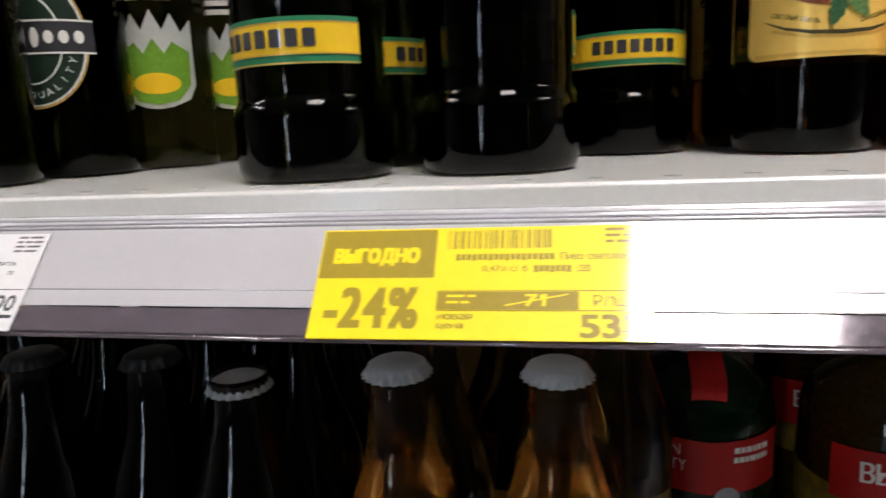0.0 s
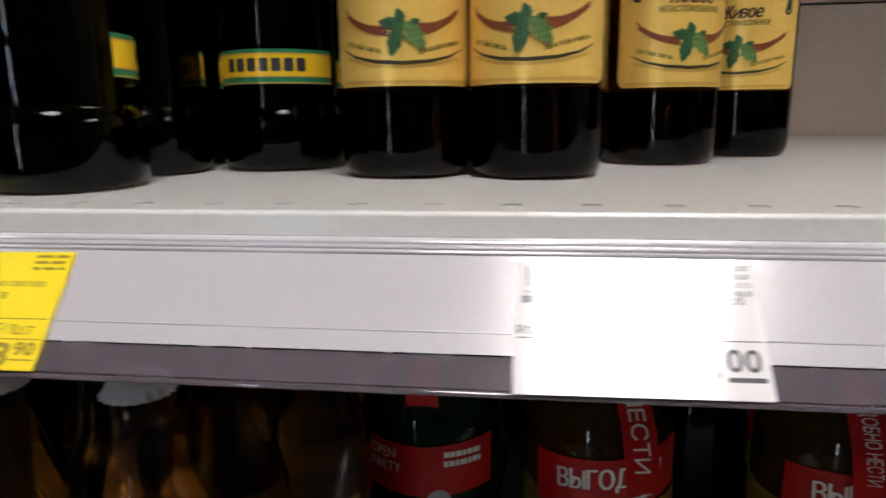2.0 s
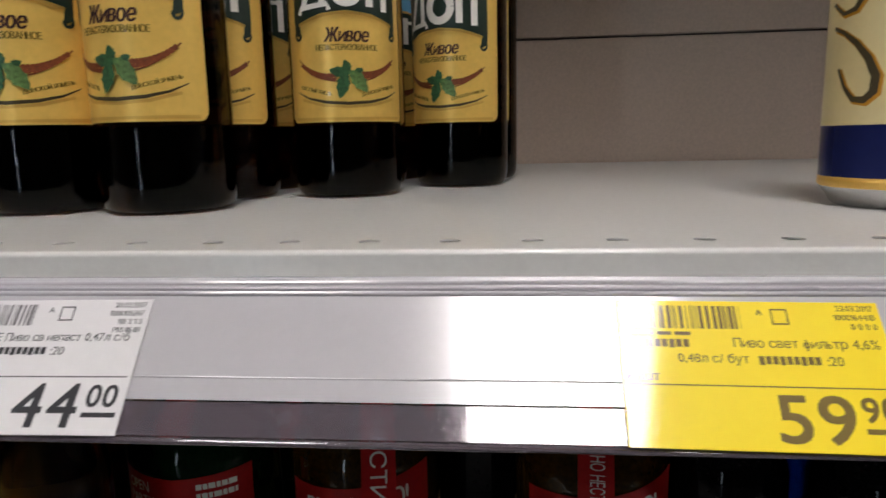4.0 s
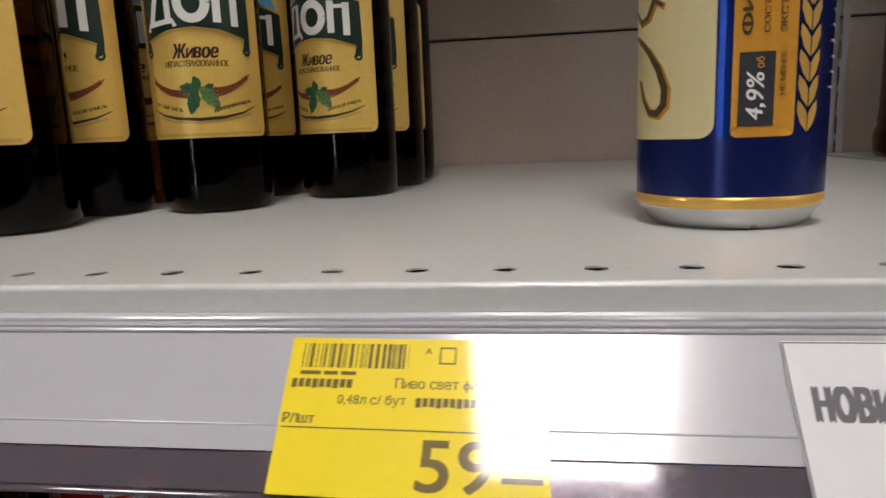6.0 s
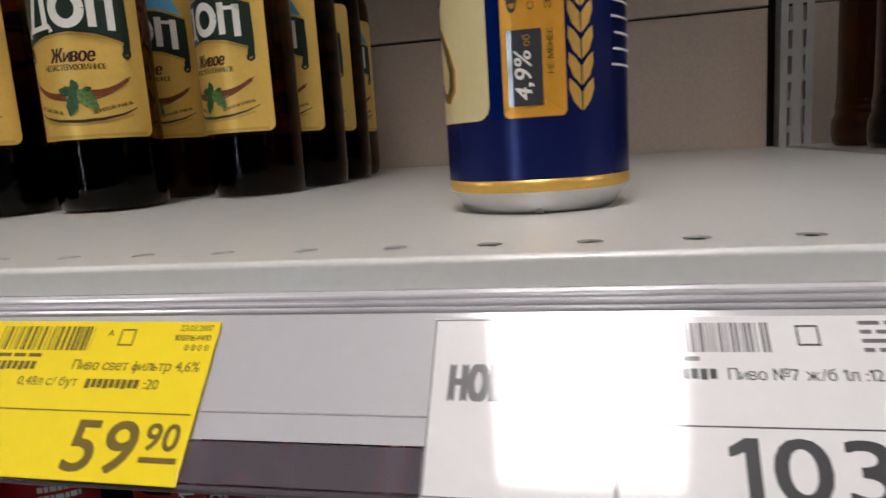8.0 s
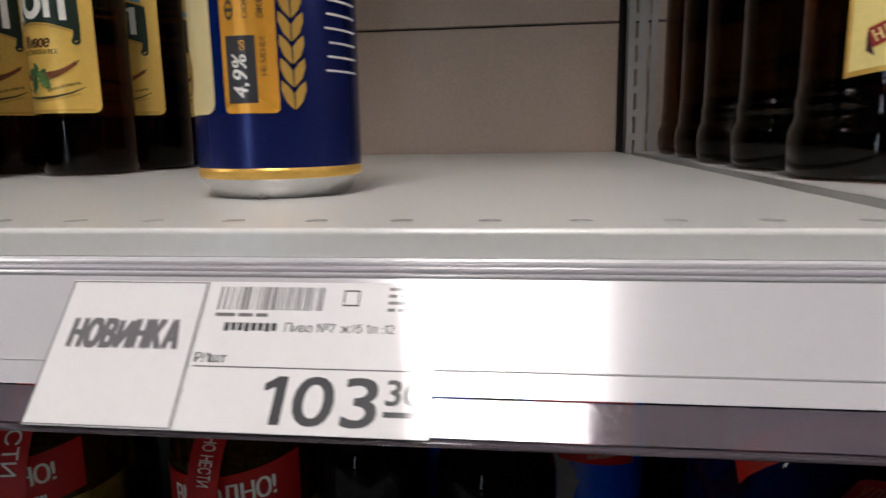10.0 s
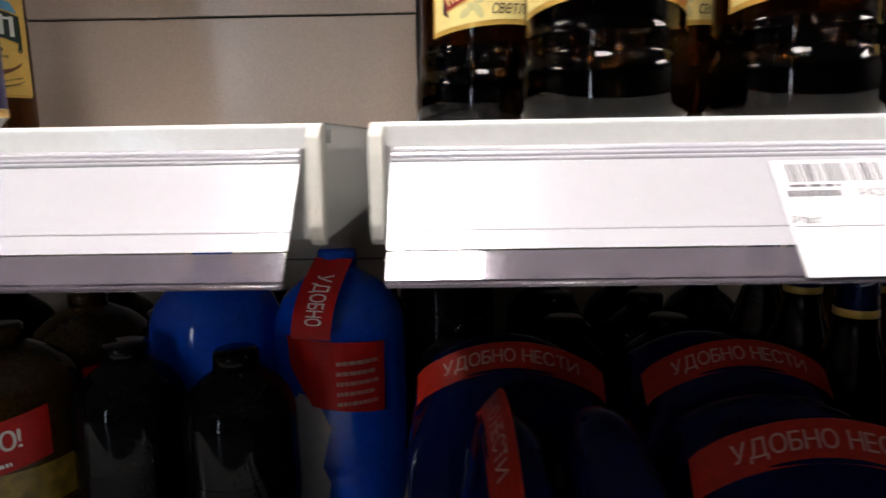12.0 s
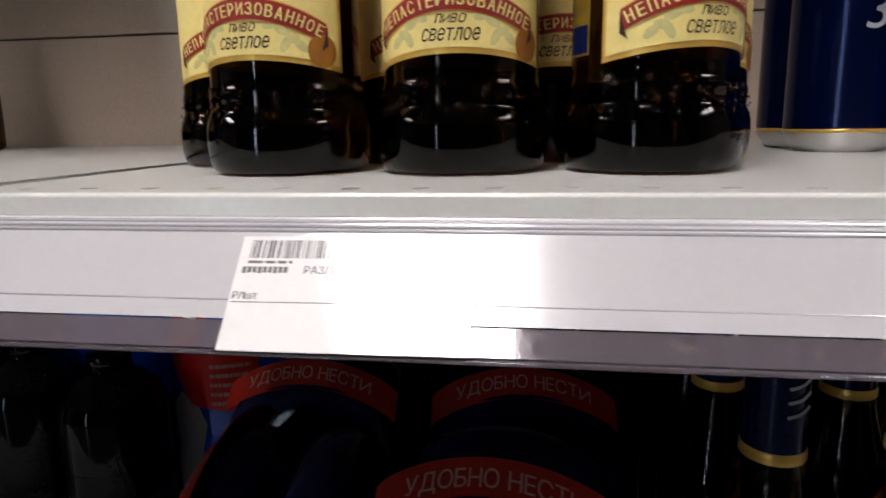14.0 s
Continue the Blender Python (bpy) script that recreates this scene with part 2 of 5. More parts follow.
def glyph(c):
    """Points, faces and width of one letter of the built-in font, its left edge at 0."""
    if c in GLYPHS:
        return GLYPHS[c]
    if c in "Ыы":
        soft, bar = glyph("Ь"), glyph("I")
        gap = soft[2] + 0.09
        pts = soft[0] + [(x + gap, y) for x, y in bar[0]]
        faces = soft[1] + [[k + len(soft[0]) for k in f] for f in bar[1]]
        wide = gap + bar[2]
    elif c == "1":
        bar = glyph("I")
        top = max(y for x, y in bar[0])
        pts = [(x + 0.13, y) for x, y in bar[0]]
        n = len(pts)
        pts += [(0.14, top), (0.0, top * 0.84), (0.0, top * 0.71), (0.14, top * 0.82)]
        faces = bar[1] + [[n, n + 1, n + 2, n + 3]]
        wide = bar[2] + 0.13
    elif c in "Фф":
        bowl, bar = glyph("O" if c == "Ф" else "o"), glyph("I")
        stem = bowl[2] / 2 - bar[2] / 2
        low, tall = (-0.04, 1.1) if c == "Ф" else (-0.20, 1.28)
        pts = bowl[0] + [(x + stem, low + y * tall) for x, y in bar[0]]
        faces = bowl[1] + [[k + len(bowl[0]) for k in f] for f in bar[1]]
        wide = bowl[2]
    else:
        cu = bpy.data.curves.new("letters", "FONT")
        cu.body, cu.size = FLIPPED.get(c, LIKE.get(c, c)), 1.0
        cu.resolution_u = 4
        ob = new("letters", cu)
        me = bpy.data.meshes.new_from_object(ob.evaluated_get(bpy.context.evaluated_depsgraph_get()))
        pts = [(v.co.x, v.co.y) for v in me.vertices]
        faces = [list(p.vertices) for p in me.polygons]
        bpy.data.objects.remove(ob)
        bpy.data.curves.remove(cu)
        bpy.data.meshes.remove(me)
        left, right = min(p[0] for p in pts), max(p[0] for p in pts)
        wide = right - left
        pts = [(right - x, y) if c in FLIPPED else (x - left, y) for x, y in pts]
    if c in "иынь":
        pts = [(x * 0.72, y * 0.74) for x, y in pts]
        wide *= 0.72
    GLYPHS[c] = (pts, faces, wide)
    return GLYPHS[c]


def text_bm(body, size, width=None, shear=0.0, bold=0.0, align="CENTER", gap=0.085):
    """Flat letters of the built-in font, size metres high, centred on the origin; width squeezes them to a length."""
    pts, faces, pen = [], [], 0.0
    for c in body:
        if c == " ":
            pen += 0.30
            continue
        p, f, wide = glyph(c)
        for dx in ((-bold, bold) if bold else (0.0,)):
            n = len(pts)
            pts += [(x + pen + dx + shear * y, y, dx * 1e-3) for x, y in p]
            faces += [[k + n for k in q] for q in f]
        pen += wide + gap
    me = bpy.data.meshes.new("letters")
    me.from_pydata(pts, [], faces)
    bm = bmesh.new()
    bm.from_mesh(me)
    bpy.data.meshes.remove(me)
    xs, ys = [v.co.x for v in bm.verts], [v.co.y for v in bm.verts]
    x0, x1, y0, y1 = min(xs), max(xs), min(ys), max(ys)
    k = size / (y1 - y0)
    kx = width / (x1 - x0) if width else k
    off = {"CENTER": (x0 + x1) / 2, "LEFT": x0, "RIGHT": x1}[align]
    for v in bm.verts:
        v.co = Vector(((v.co.x - off) * kx, (v.co.y - (y0 + y1) / 2) * k, v.co.z * k))
    return bm


def heavy_bm(body, size, width, grow, shear=0.0, gap=0.15):
    """Letters thickened sideways and upwards by laying shifted copies over one another."""
    return joined(*(moved(text_bm(body, size, width, shear, gap=gap), Matrix.Translation((dx * grow, dy * grow * 0.6, 0.00001 * i))) for i, (dx, dy) in enumerate(((-1, -1), (1, -1), (-1, 1), (1, 1), (0, 0)))))


def moved(bm, m):
    bm.transform(m)
    return bm


def shifted(bm, x, y, turn=0.0):
    return moved(bm, Matrix.Translation((x, y, 0)) @ Matrix.Rotation(radians(turn), 4, "Z"))


def joined(*bms):
    out = bmesh.new()
    for b in bms:
        me = bpy.data.meshes.new("join")
        b.to_mesh(me)
        b.free()
        out.from_mesh(me)
        bpy.data.meshes.remove(me)
    return out


def wrapped(bm, radius, lift=0.0003, step=0.003, thick=0.0):
    """Bends a flat print round an upright cylinder; x runs round it from the front, y becomes z."""
    xs = [v.co.x for v in bm.verts]
    k = math.floor(min(xs) / step) + 1
    while k * step < max(xs):
        bmesh.ops.bisect_plane(bm, geom=bm.verts[:] + bm.edges[:] + bm.faces[:], plane_co=(k * step, 0, 0), plane_no=(1, 0, 0))
        k += 1
    if thick:
        res = bmesh.ops.extrude_face_region(bm, geom=bm.faces[:])
        for g in res["geom"]:
            if isinstance(g, bmesh.types.BMVert):
                g.co.z += thick
    for v in bm.verts:
        u, w, d = v.co
        r = radius(w) if callable(radius) else radius
        a = u / r
        v.co = Vector(((r + lift + d) * math.sin(a), -(r + lift + d) * math.cos(a), w))
    return bm


def thing(name, label, category, at=(0, 0, 0), turn=0.0, group=""):
    ob = new(name)
    ob.matrix_basis = pose(at[0], at[1], at[2], 0, 0, turn)
    return tagged(ob, label, category, group)


def structure(name, bm, material, label, category, smooth=False):
    ob = part(name, bm, material, None, label, smooth)
    return tagged(ob, label, category, "", "structure")


# ---- the shop round the shelves ----
X0, X1, YB, YF, TOP = -5.0, 5.0, 0.62, -5.4, ZS + 1.87
structure("floor", box_bm(X0, X1, YF, YB + 0.1, -0.1, 0.0), FLOORTILE, "grey polished shop floor along the shelves", "floor")
structure("ceiling", box_bm(X0, X1, YF, YB + 0.1, TOP, TOP + 0.1), CEILPAINT, "plain white shop ceiling with light panels", "ceiling")
structure("wall_back", box_bm(X0, X1, YB + 0.02, YB + 0.1, 0, TOP), WALLPAINT, "plain wall behind the shelving", "wall")
WX0, WX1, WZ0, WZ1 = -2.29, -2.01, 0.25, 2.75
structure("wall_front", joined(box_bm(X0, WX0, YF - 0.1, YF, 0, TOP), box_bm(WX1, X1, YF - 0.1, YF, 0, TOP), box_bm(WX0, WX1, YF - 0.1, YF, 0, WZ0), box_bm(WX0, WX1, YF - 0.1, YF, WZ1, TOP)), WALLPAINT, "plain wall across the aisle with a tall window", "wall")
window = tagged(new("window_1"), "tall bright daylit shop window with glazing bars", "window", "", "structure")
for k in range(6):
    za, zb = WZ0 + (WZ1 - WZ0) * k / 6, WZ0 + (WZ1 - WZ0) * (k + 1) / 6
    for j in range(2):
        xa = WX0 + (WX1 - WX0) * j / 2
        part("pane", box_bm(xa + 0.012, xa + 0.128, YF - 0.06, YF - 0.05, za + 0.04, zb - 0.04), DAYPANE, window, "bright daylit pane")
    part("glazing_bar", box_bm(WX0, WX1, YF - 0.07, YF - 0.03, za - 0.03, za + 0.03), ALUTRIM, window)
part("mullion", box_bm((WX0 + WX1) / 2 - 0.012, (WX0 + WX1) / 2 + 0.012, YF - 0.07, YF - 0.0305, WZ0, WZ1), ALUTRIM, window)

structure("wall_west", box_bm(X0 - 0.1, X0, YF, YB + 0.1, 0, TOP), WALLPAINT, "plain wall at the aisle's end", "wall")
structure("wall_east", box_bm(X1, X1 + 0.1, YF, YB + 0.1, 0, TOP), WALLPAINT, "plain wall at the aisle's end", "wall")


def ceiling_light(x, y):
    ob = thing("ceiling_light", "long white flat light panel, lit, set in the ceiling", "ceiling light", (x, y, TOP), 0, "panels over the aisle")
    s, d = 0.340, 0.60
    frame_bm = joined(*(box_bm(*q, -0.014, -0.0005) for q in ((-s, s, -d, -d + 0.02), (-s, s, d - 0.02, d), (-s, -s + 0.02, -d + 0.02, d - 0.02), (s - 0.02, s, -d + 0.02, d - 0.02))))
    part("frame", frame_bm, ALUTRIM, ob)
    part("diffuser", box_bm(-s + 0.021, s - 0.021, -d + 0.021, d - 0.021, -0.010, -0.001), DIFFUSER, ob, "glowing white diffuser")
    return ob


LAMP_X, LAMP_Y = 0.325, -0.97
lamp = ceiling_light(LAMP_X, LAMP_Y)
for dx, dy in ((-3.6, 0.0), (3.6, 0.0)):
    copy_thing(lamp, pose(LAMP_X + dx, LAMP_Y + dy, TOP))

# ---- shelving: back panels, uprights, shelves ----
BAYS = ((-2.020, -0.770), (-0.741, 0.5145), (0.529, 1.780))
DEEP = 0.575
SEAMS = (-0.55, -0.15, 0.138, 0.50, 0.90)
LOW = -0.335  # the shelf below, seen from above


def back_panel(x0, x1, z0, z1):
    ob = part("back_panel", box_bm(x0 + 0.002, x1 - 0.002, DEEP + 0.004, DEEP + 0.012, ZS + z0 + 0.0012, ZS + z1 - 0.0012, 0.001, 1), BACK)
    return tagged(ob, "beige-grey painted steel back panel of the shelving", "back panel", "panels behind the shelves", "structure")


for x0, x1 in BAYS:
    for z0, z1 in zip(SEAMS, SEAMS[1:]):
        back_panel(x0, x1, z0, z1)


def upright(x):
    ob = thing("shelf_upright", "white slotted steel upright between two shelf bays", "upright", (x, DEEP - 0.004, ZS), 0, "shelf uprights")
    bm = bmesh.new()
    # a channel with two columns of slots cut through its face
    cols = (-0.015, -0.0082, -0.0047, 0.0047, 0.0082, 0.015)
    rows = []
    z = -1.28
    while z < 0.95:
        rows += [z, z + 0.0175]
        z += 0.025
    for i, (a, b) in enumerate(zip(cols, cols[1:])):
        for j, (c, d) in enumerate(zip(rows, rows[1:])):
            if i in (1, 3) and j % 2 == 0:
                continue
            bm.faces.new([bm.verts.new(p) for p in ((a, 0, c), (b, 0, c), (b, 0, d), (a, 0, d))])
    bmesh.ops.remove_doubles(bm, verts=bm.verts, dist=1e-5)
    res = bmesh.ops.extrude_face_region(bm, geom=bm.faces[:])
    for g in res["geom"]:
        if isinstance(g, bmesh.types.BMVert):
            g.co.y += 0.002
    part("face", bm, UPRIGHT, ob)
    for s in (-1, 1):
        part("side_web", box_bm(*sorted((s * 0.015, s * 0.0132)), 0.0021, 0.02, -1.3, 0.95), UPRIGHT, ob)
    # black sheet behind the face paints the shade seen through the slots
    part("slot_shade", box_bm(-0.0131, 0.0131, 0.012, 0.018, -1.3, 0.95), SHADEBLACK, ob, "black sheet standing for the shade behind the slots")
    return ob


for x in (-2.0320, -0.7555, 0.5370, 1.7920):
    upright(x)

# outline of the shelf's folded front and of the price rail, (y, z)
FACE_TOP, FACE_END, TIP = (-0.0105, -0.0115), (-0.0309, -0.0353), (-0.0370, -0.0425)


def holed_top(x0, x1, front, back, pitch=0.025, y=0.0097, r=0.0033):
    """The shelf's top sheet with a row of round holes near its front edge."""
    bm = bmesh.new()
    ya, yb = y - 0.007, y + 0.007
    k0 = math.ceil((x0 + 0.013) / pitch)
    k1 = math.floor((x1 - 0.013) / pitch)
    xa, xb = k0 * pitch - pitch / 2, k1 * pitch + pitch / 2

    def quad(a, b, c, d):
        bm.faces.new([bm.verts.new(p) for p in ((a, c, 0), (b, c, 0), (b, d, 0), (a, d, 0))])

    quad(x0, x1, front, ya)
    quad(x0, x1, yb, back)
    quad(x0, xa, ya, yb)
    quad(xb, x1, ya, yb)
    n = 20
    for k in range(k0, k1 + 1):
        cx = k * pitch
        inner = [(cx + r * math.cos(2 * math.pi * i / n), y + r * math.sin(2 * math.pi * i / n)) for i in range(n)]
        outer = []
        for i in range(n):
            c, s = math.cos(2 * math.pi * i / n), math.sin(2 * math.pi * i / n)
            f = min(pitch / 2 / max(abs(c), 1e-6), 0.007 / max(abs(s), 1e-6))
            outer.append((cx + c * f, y + s * f))
        iv = [bm.verts.new((*p, 0)) for p in inner]
        dv = [bm.verts.new((*p, -0.0006)) for p in inner]
        ov = [bm.verts.new((*p, 0)) for p in outer]
        for i in range(n):
            j = (i + 1) % n
            bm.faces.new((ov[i], ov[j], iv[j], iv[i]))
            bm.faces.new((iv[i], iv[j], dv[j], dv[i]))
        for sx, sy, i in ((1, 1, 0), (-1, 1, 5), (-1, -1, 10), (1, -1, 15)):
            for j in range(i, i + 5):
                a, b = ov[j], ov[(j + 1) % n]
                if abs(a.co.x - b.co.x) > 1e-6 and abs(a.co.y - b.co.y) > 1e-6:
                    c = bm.verts.new((cx + sx * pitch / 2, y + sy * 0.007, 0))
                    bm.faces.new((a, c, b))
    return bm


def shelf(x0, x1, z, rail=True):
    ob = thing("shelf", "white painted steel shop shelf with punched front edge", "shelf", (0, 0, ZS + z), 0, "shop shelves")
    part("top_sheet", holed_top(x0, x1, -0.0022, DEEP), SHELF, ob)
    # rounded nose, folded lip, and the hollow underside
    nose = [(-0.0022, 0.0), (-0.0046, 0.0)] + [(-0.0046 - 0.0017 * math.sin(radians(a)), -0.0017 + 0.0017 * math.cos(radians(a))) for a in range(15, 91, 15)]
    nose += [(-0.0063, -0.0076), (-0.0045, -0.0076), (-0.0045, -0.004), (-0.0022, -0.0016)]
    part("nose", sweep_bm(nose, x0, x1), SHELF, ob, smooth=False)
    part("lip", sweep_bm([(-0.0045, -0.0077), (-0.0030, -0.0077), (-0.0030, -0.036), (-0.0045, -0.036)], x0, x1), SHELF, ob)
    part("underside", box_bm(x0 + 0.0016, x1 - 0.0016, -0.0029, DEEP, -0.036, -0.0345), SHELF, ob)
    for a in (x0, x1 - 0.0015):
        part("side_sheet", box_bm(a, a + 0.0015, -0.0028, DEEP, -0.036, -0.0003), SHELF, ob)
    # no hole is cut: a thin black block paints the hook slot's shade
    for a in (x0 - 0.0003, x1 - 0.0003):
        part("hook_slot_shade", box_bm(a, a + 0.0006, 0.0012, 0.0034, -0.0062, -0.0018, 0.0002, 1), SHADEBLACK, ob, "small black block standing for a shaded hook slot")
    # folded end flanges that frame the rail
    for a in (x0, x1 - 0.0042):
        flange = [(-0.0046, 0.0), (-0.0088, -0.0008), (-0.0122, -0.004), (-0.0128, -0.010), (-0.0128, -0.031), (-0.0112, -0.0355), (-0.0075, -0.0375), (-0.0046, -0.0375)]
        bm = sweep_bm(flange, a, a + 0.0042)
        bmesh.ops.bevel(bm, geom=bm.edges[:], offset=0.0006, segments=2, affect="EDGES", profile=0.5)
        part("end_flange", bm, CREAM, ob, "cream folded metal end")
    if rail:
        price_rail(x0 + 0.0068, x1 - 0.0068, z)
    return ob


def price_rail(x0, x1, z):
    ob = thing("price_rail", "glossy off-white plastic price rail, tilted, with clear lower lip", "price rail", (0, 0, ZS + z), 0, "price rails")
    (ya, za), (yb, zb), (yt, zt) = FACE_TOP, FACE_END, TIP
    body = [(-0.0072, -0.0077), (-0.0088, -0.0086), (ya, za), (yb, zb), (yb + 0.0016, zb - 0.0002), (ya + 0.003, za - 0.001), (-0.0048, -0.011), (-0.0048, -0.0077)]
    part("rail_face", sweep_bm(body, x0, x1), RAIL, ob)
    # fine ridges along the top, one faint ridge low on the face
    for f, h in ((-0.40, 0.0009), (-0.16, 0.0007), (0.02, 0.0008), (0.80, 0.00028)):
        cy, cz = ya + (yb - ya) * f * (0.25 if f < 0.5 else 1), za + (zb - za) * f * (0.25 if f < 0.5 else 1)
        pts = [(cy + h * math.cos(radians(a)), cz + h * math.sin(radians(a))) for a in range(0, 360, 45)]
        part("ridge", sweep_bm(pts, x0, x1), RAIL if f != -0.16 else GROOVE, ob, "" if f != -0.16 else "grey groove line", smooth=True)
    part("clear_lip", sweep_bm([(yb - 0.0003, zb - 0.0004), (yt, zt), (yt + 0.0009, zt - 0.0006), (yb + 0.0009, zb - 0.0008)], x0, x1), CLEAR, ob, "clear plastic lip")
    bead = [(yt + 0.0002 + 0.0012 * math.cos(radians(a)), zt - 0.0014 + 0.0009 * math.sin(radians(a))) for a in range(0, 360, 40)]
    part("bead", sweep_bm(bead, x0, x1), CLEAR, ob, "rounded clear bead", smooth=True)
    return ob


for x0, x1 in BAYS:
    shelf(x0, x1, 0.0)
    shelf(x0, x1, LOW)
    shelf(x0, x1, 0.72)

# ---- price tags ----
TAG_H, PRINT_H = 0.0388, 0.0365  # the card, and the height in which its print is laid out


def tag_base(name, x, w, label, paper, lean=0.0):
    """A tag lying in the rail; its children are drawn in its own plane, x from its middle, y from its foot."""
    ob = new(name)
    foot = Vector((x + w / 2, TIP[0] - 0.0007, ZS + TIP[1] - 0.0006))
    up = Vector((0, FACE_TOP[0] - TIP[0], FACE_TOP[1] - TIP[1])).normalized()
    right = Vector((1, 0, 0))
    out = right.cross(up)
    ob.matrix_basis = Matrix.Translation(foot) @ Matrix((right, up, out)).transposed().to_4x4() @ pose(0, 0, 0.0006, 0, 0, lean)
    tagged(ob, label, "price tag", "tags in the price rail")
    part("card", box_bm(-w / 2, w / 2, 0.0, TAG_H, 0, 0.00035, 0.0001, 1), paper, ob)
    return ob


def printed(ob, name, bm, material, level=1):
    for v in bm.verts:
        v.co.y *= TAG_H / PRINT_H
        v.co.z += 0.00038 + 0.00006 * level
    made = part(name, bm, material, ob)
    if name in ("barcode", "code_digits", "corner_print", "small_print", "tick_box", "border", "rule", "note", "small_price", "heading", "price", "percent"):
        made["kind"] = "stuff"
    return made


def bars_bm(rng, x0, x1, y, h):
    """Unreadable small print: a row of word-sized bars."""
    bm = bmesh.new()
    x = x0
    while x < x1 - 0.001:
        w = min(rng.uniform(0.0018, 0.006), x1 - x)
        flat_rect(bm, x, x + w, y - h / 2, y + h / 2)
        x += w + 0.0008
    return bm


def barcode_bm(rng, x0, x1, y0, y1):
    bm = bmesh.new()
    x = x0
    while x < x1:
        w = rng.choice((0.0003, 0.0003, 0.0006, 0.0009))
        flat_rect(bm, x, min(x + w, x1), y0, y1)
        x += w + rng.choice((0.0003, 0.0005, 0.0008))
    return bm


def price_block(ob, w, big, small, ink, rng, lines, unit=True, corner=(), code=""):
    """Barcode, small lines, and the price with raised underlined kopecks, on a plain tag."""
    h = PRINT_H
    printed(ob, "barcode", barcode_bm(rng, -w / 2 + 0.0035, -w / 2 + 0.031, h - 0.0075, h - 0.0014), INKGREY if ink is INK else ink)
    digits = shifted(text_bm(code, 0.0013, 0.0130, align="LEFT"), -w / 2 + 0.0030, h - 0.0090) if code else bars_bm(rng, -w / 2 + 0.0035, -w / 2 + 0.018, h - 0.0088, 0.0009)
    printed(ob, "code_digits", digits, INKGREY if ink is INK else ink)
    bm = bmesh.new()
    for a, b, c, d in ((0, 0.0042, 0, 0.0004), (0, 0.0042, 0.0038, 0.0042), (0, 0.0004, 0.0004, 0.0038), (0.0038, 0.0042, 0.0004, 0.0038)):
        flat_rect(bm, 0.006 + a, 0.006 + b, h - 0.0062 + c, h - 0.0062 + d)
    printed(ob, "tick_box", bm, ink)
    if corner:
        printed(ob, "corner_print", joined(*(shifted(text_bm(c, 0.0015, bold=0.02, align="RIGHT"), w / 2 - 0.0015, h - 0.0017 - 0.0024 * k) for k, c in enumerate(corner)), shifted(text_bm("A", 0.0015, bold=0.03), 0.0032, h - 0.0030)), ink)
    else:
        printed(ob, "corner_print", joined(*(bars_bm(rng, w / 2 - 0.0125, w / 2 - 0.0015, h - 0.0016 - 0.0018 * k, 0.0008) for k in range(4))), INKGREY if ink is INK else ink)
    for y, body, size, x in lines:
        bm = text_bm(body, size, bold=0.01)
        printed(ob, "small_print", shifted(bm, x, y), ink)
    if unit:
        printed(ob, "unit_print", shifted(text_bm("Р/1шт", 0.0024, bold=0.03, align="LEFT"), -w / 2 + 0.001, 0.0169), ink)
    bm = bmesh.new()
    flat_rect(bm, -w / 2 + 0.001, w / 2 - 0.001, 0.0146, 0.0149)
    printed(ob, "rule", bm, ink)
    wide = 0.0094 * len(big)
    printed(ob, "price", shifted(heavy_bm(big, 0.0109, wide - 0.0012, 0.00024, 0.03, 0.12), w / 2 - 0.0120 - wide / 2, 0.0074), ink)
    printed(ob, "small_price", joined(shifted(heavy_bm(small, 0.0056, 0.0082, 0.00016, 0.03, 0.10), w / 2 - 0.0064, 0.0098), flat_rect(bmesh.new(), w / 2 - 0.0108, w / 2 - 0.0014, 0.0044, 0.0056)), ink)


def plain_tag(x, w, big, small, label, paper, ink, lines, seed, lean=0.0, corner=(), code=""):
    ob = tag_base("price_tag", x, w, label, paper, lean)
    price_block(ob, w, big, small, ink, random.Random(seed), lines, True, corner, code)
    return ob


def letter_blocks(x0, x1, y):
    """A row of small upright blocks, as wide as letters."""
    bm = bmesh.new()
    n = max(2, round((x1 - x0) / 0.0017))
    step = (x1 - x0) / n
    for k in range(n):
        low = 0.0010 if k % 3 else 0.0012
        flat_rect(bm, x0 + k * step, x0 + k * step + step * 0.76, y - low, y + 0.0010)
    return bm


def maker_bars(ob, ink, *spans):
    """Plain bars where the maker's name is printed in the small lines."""
    for x0, x1, y in spans:
        printed(ob, "maker_bar", letter_blocks(x0, x1, y), ink)["kind"] = "stuff"


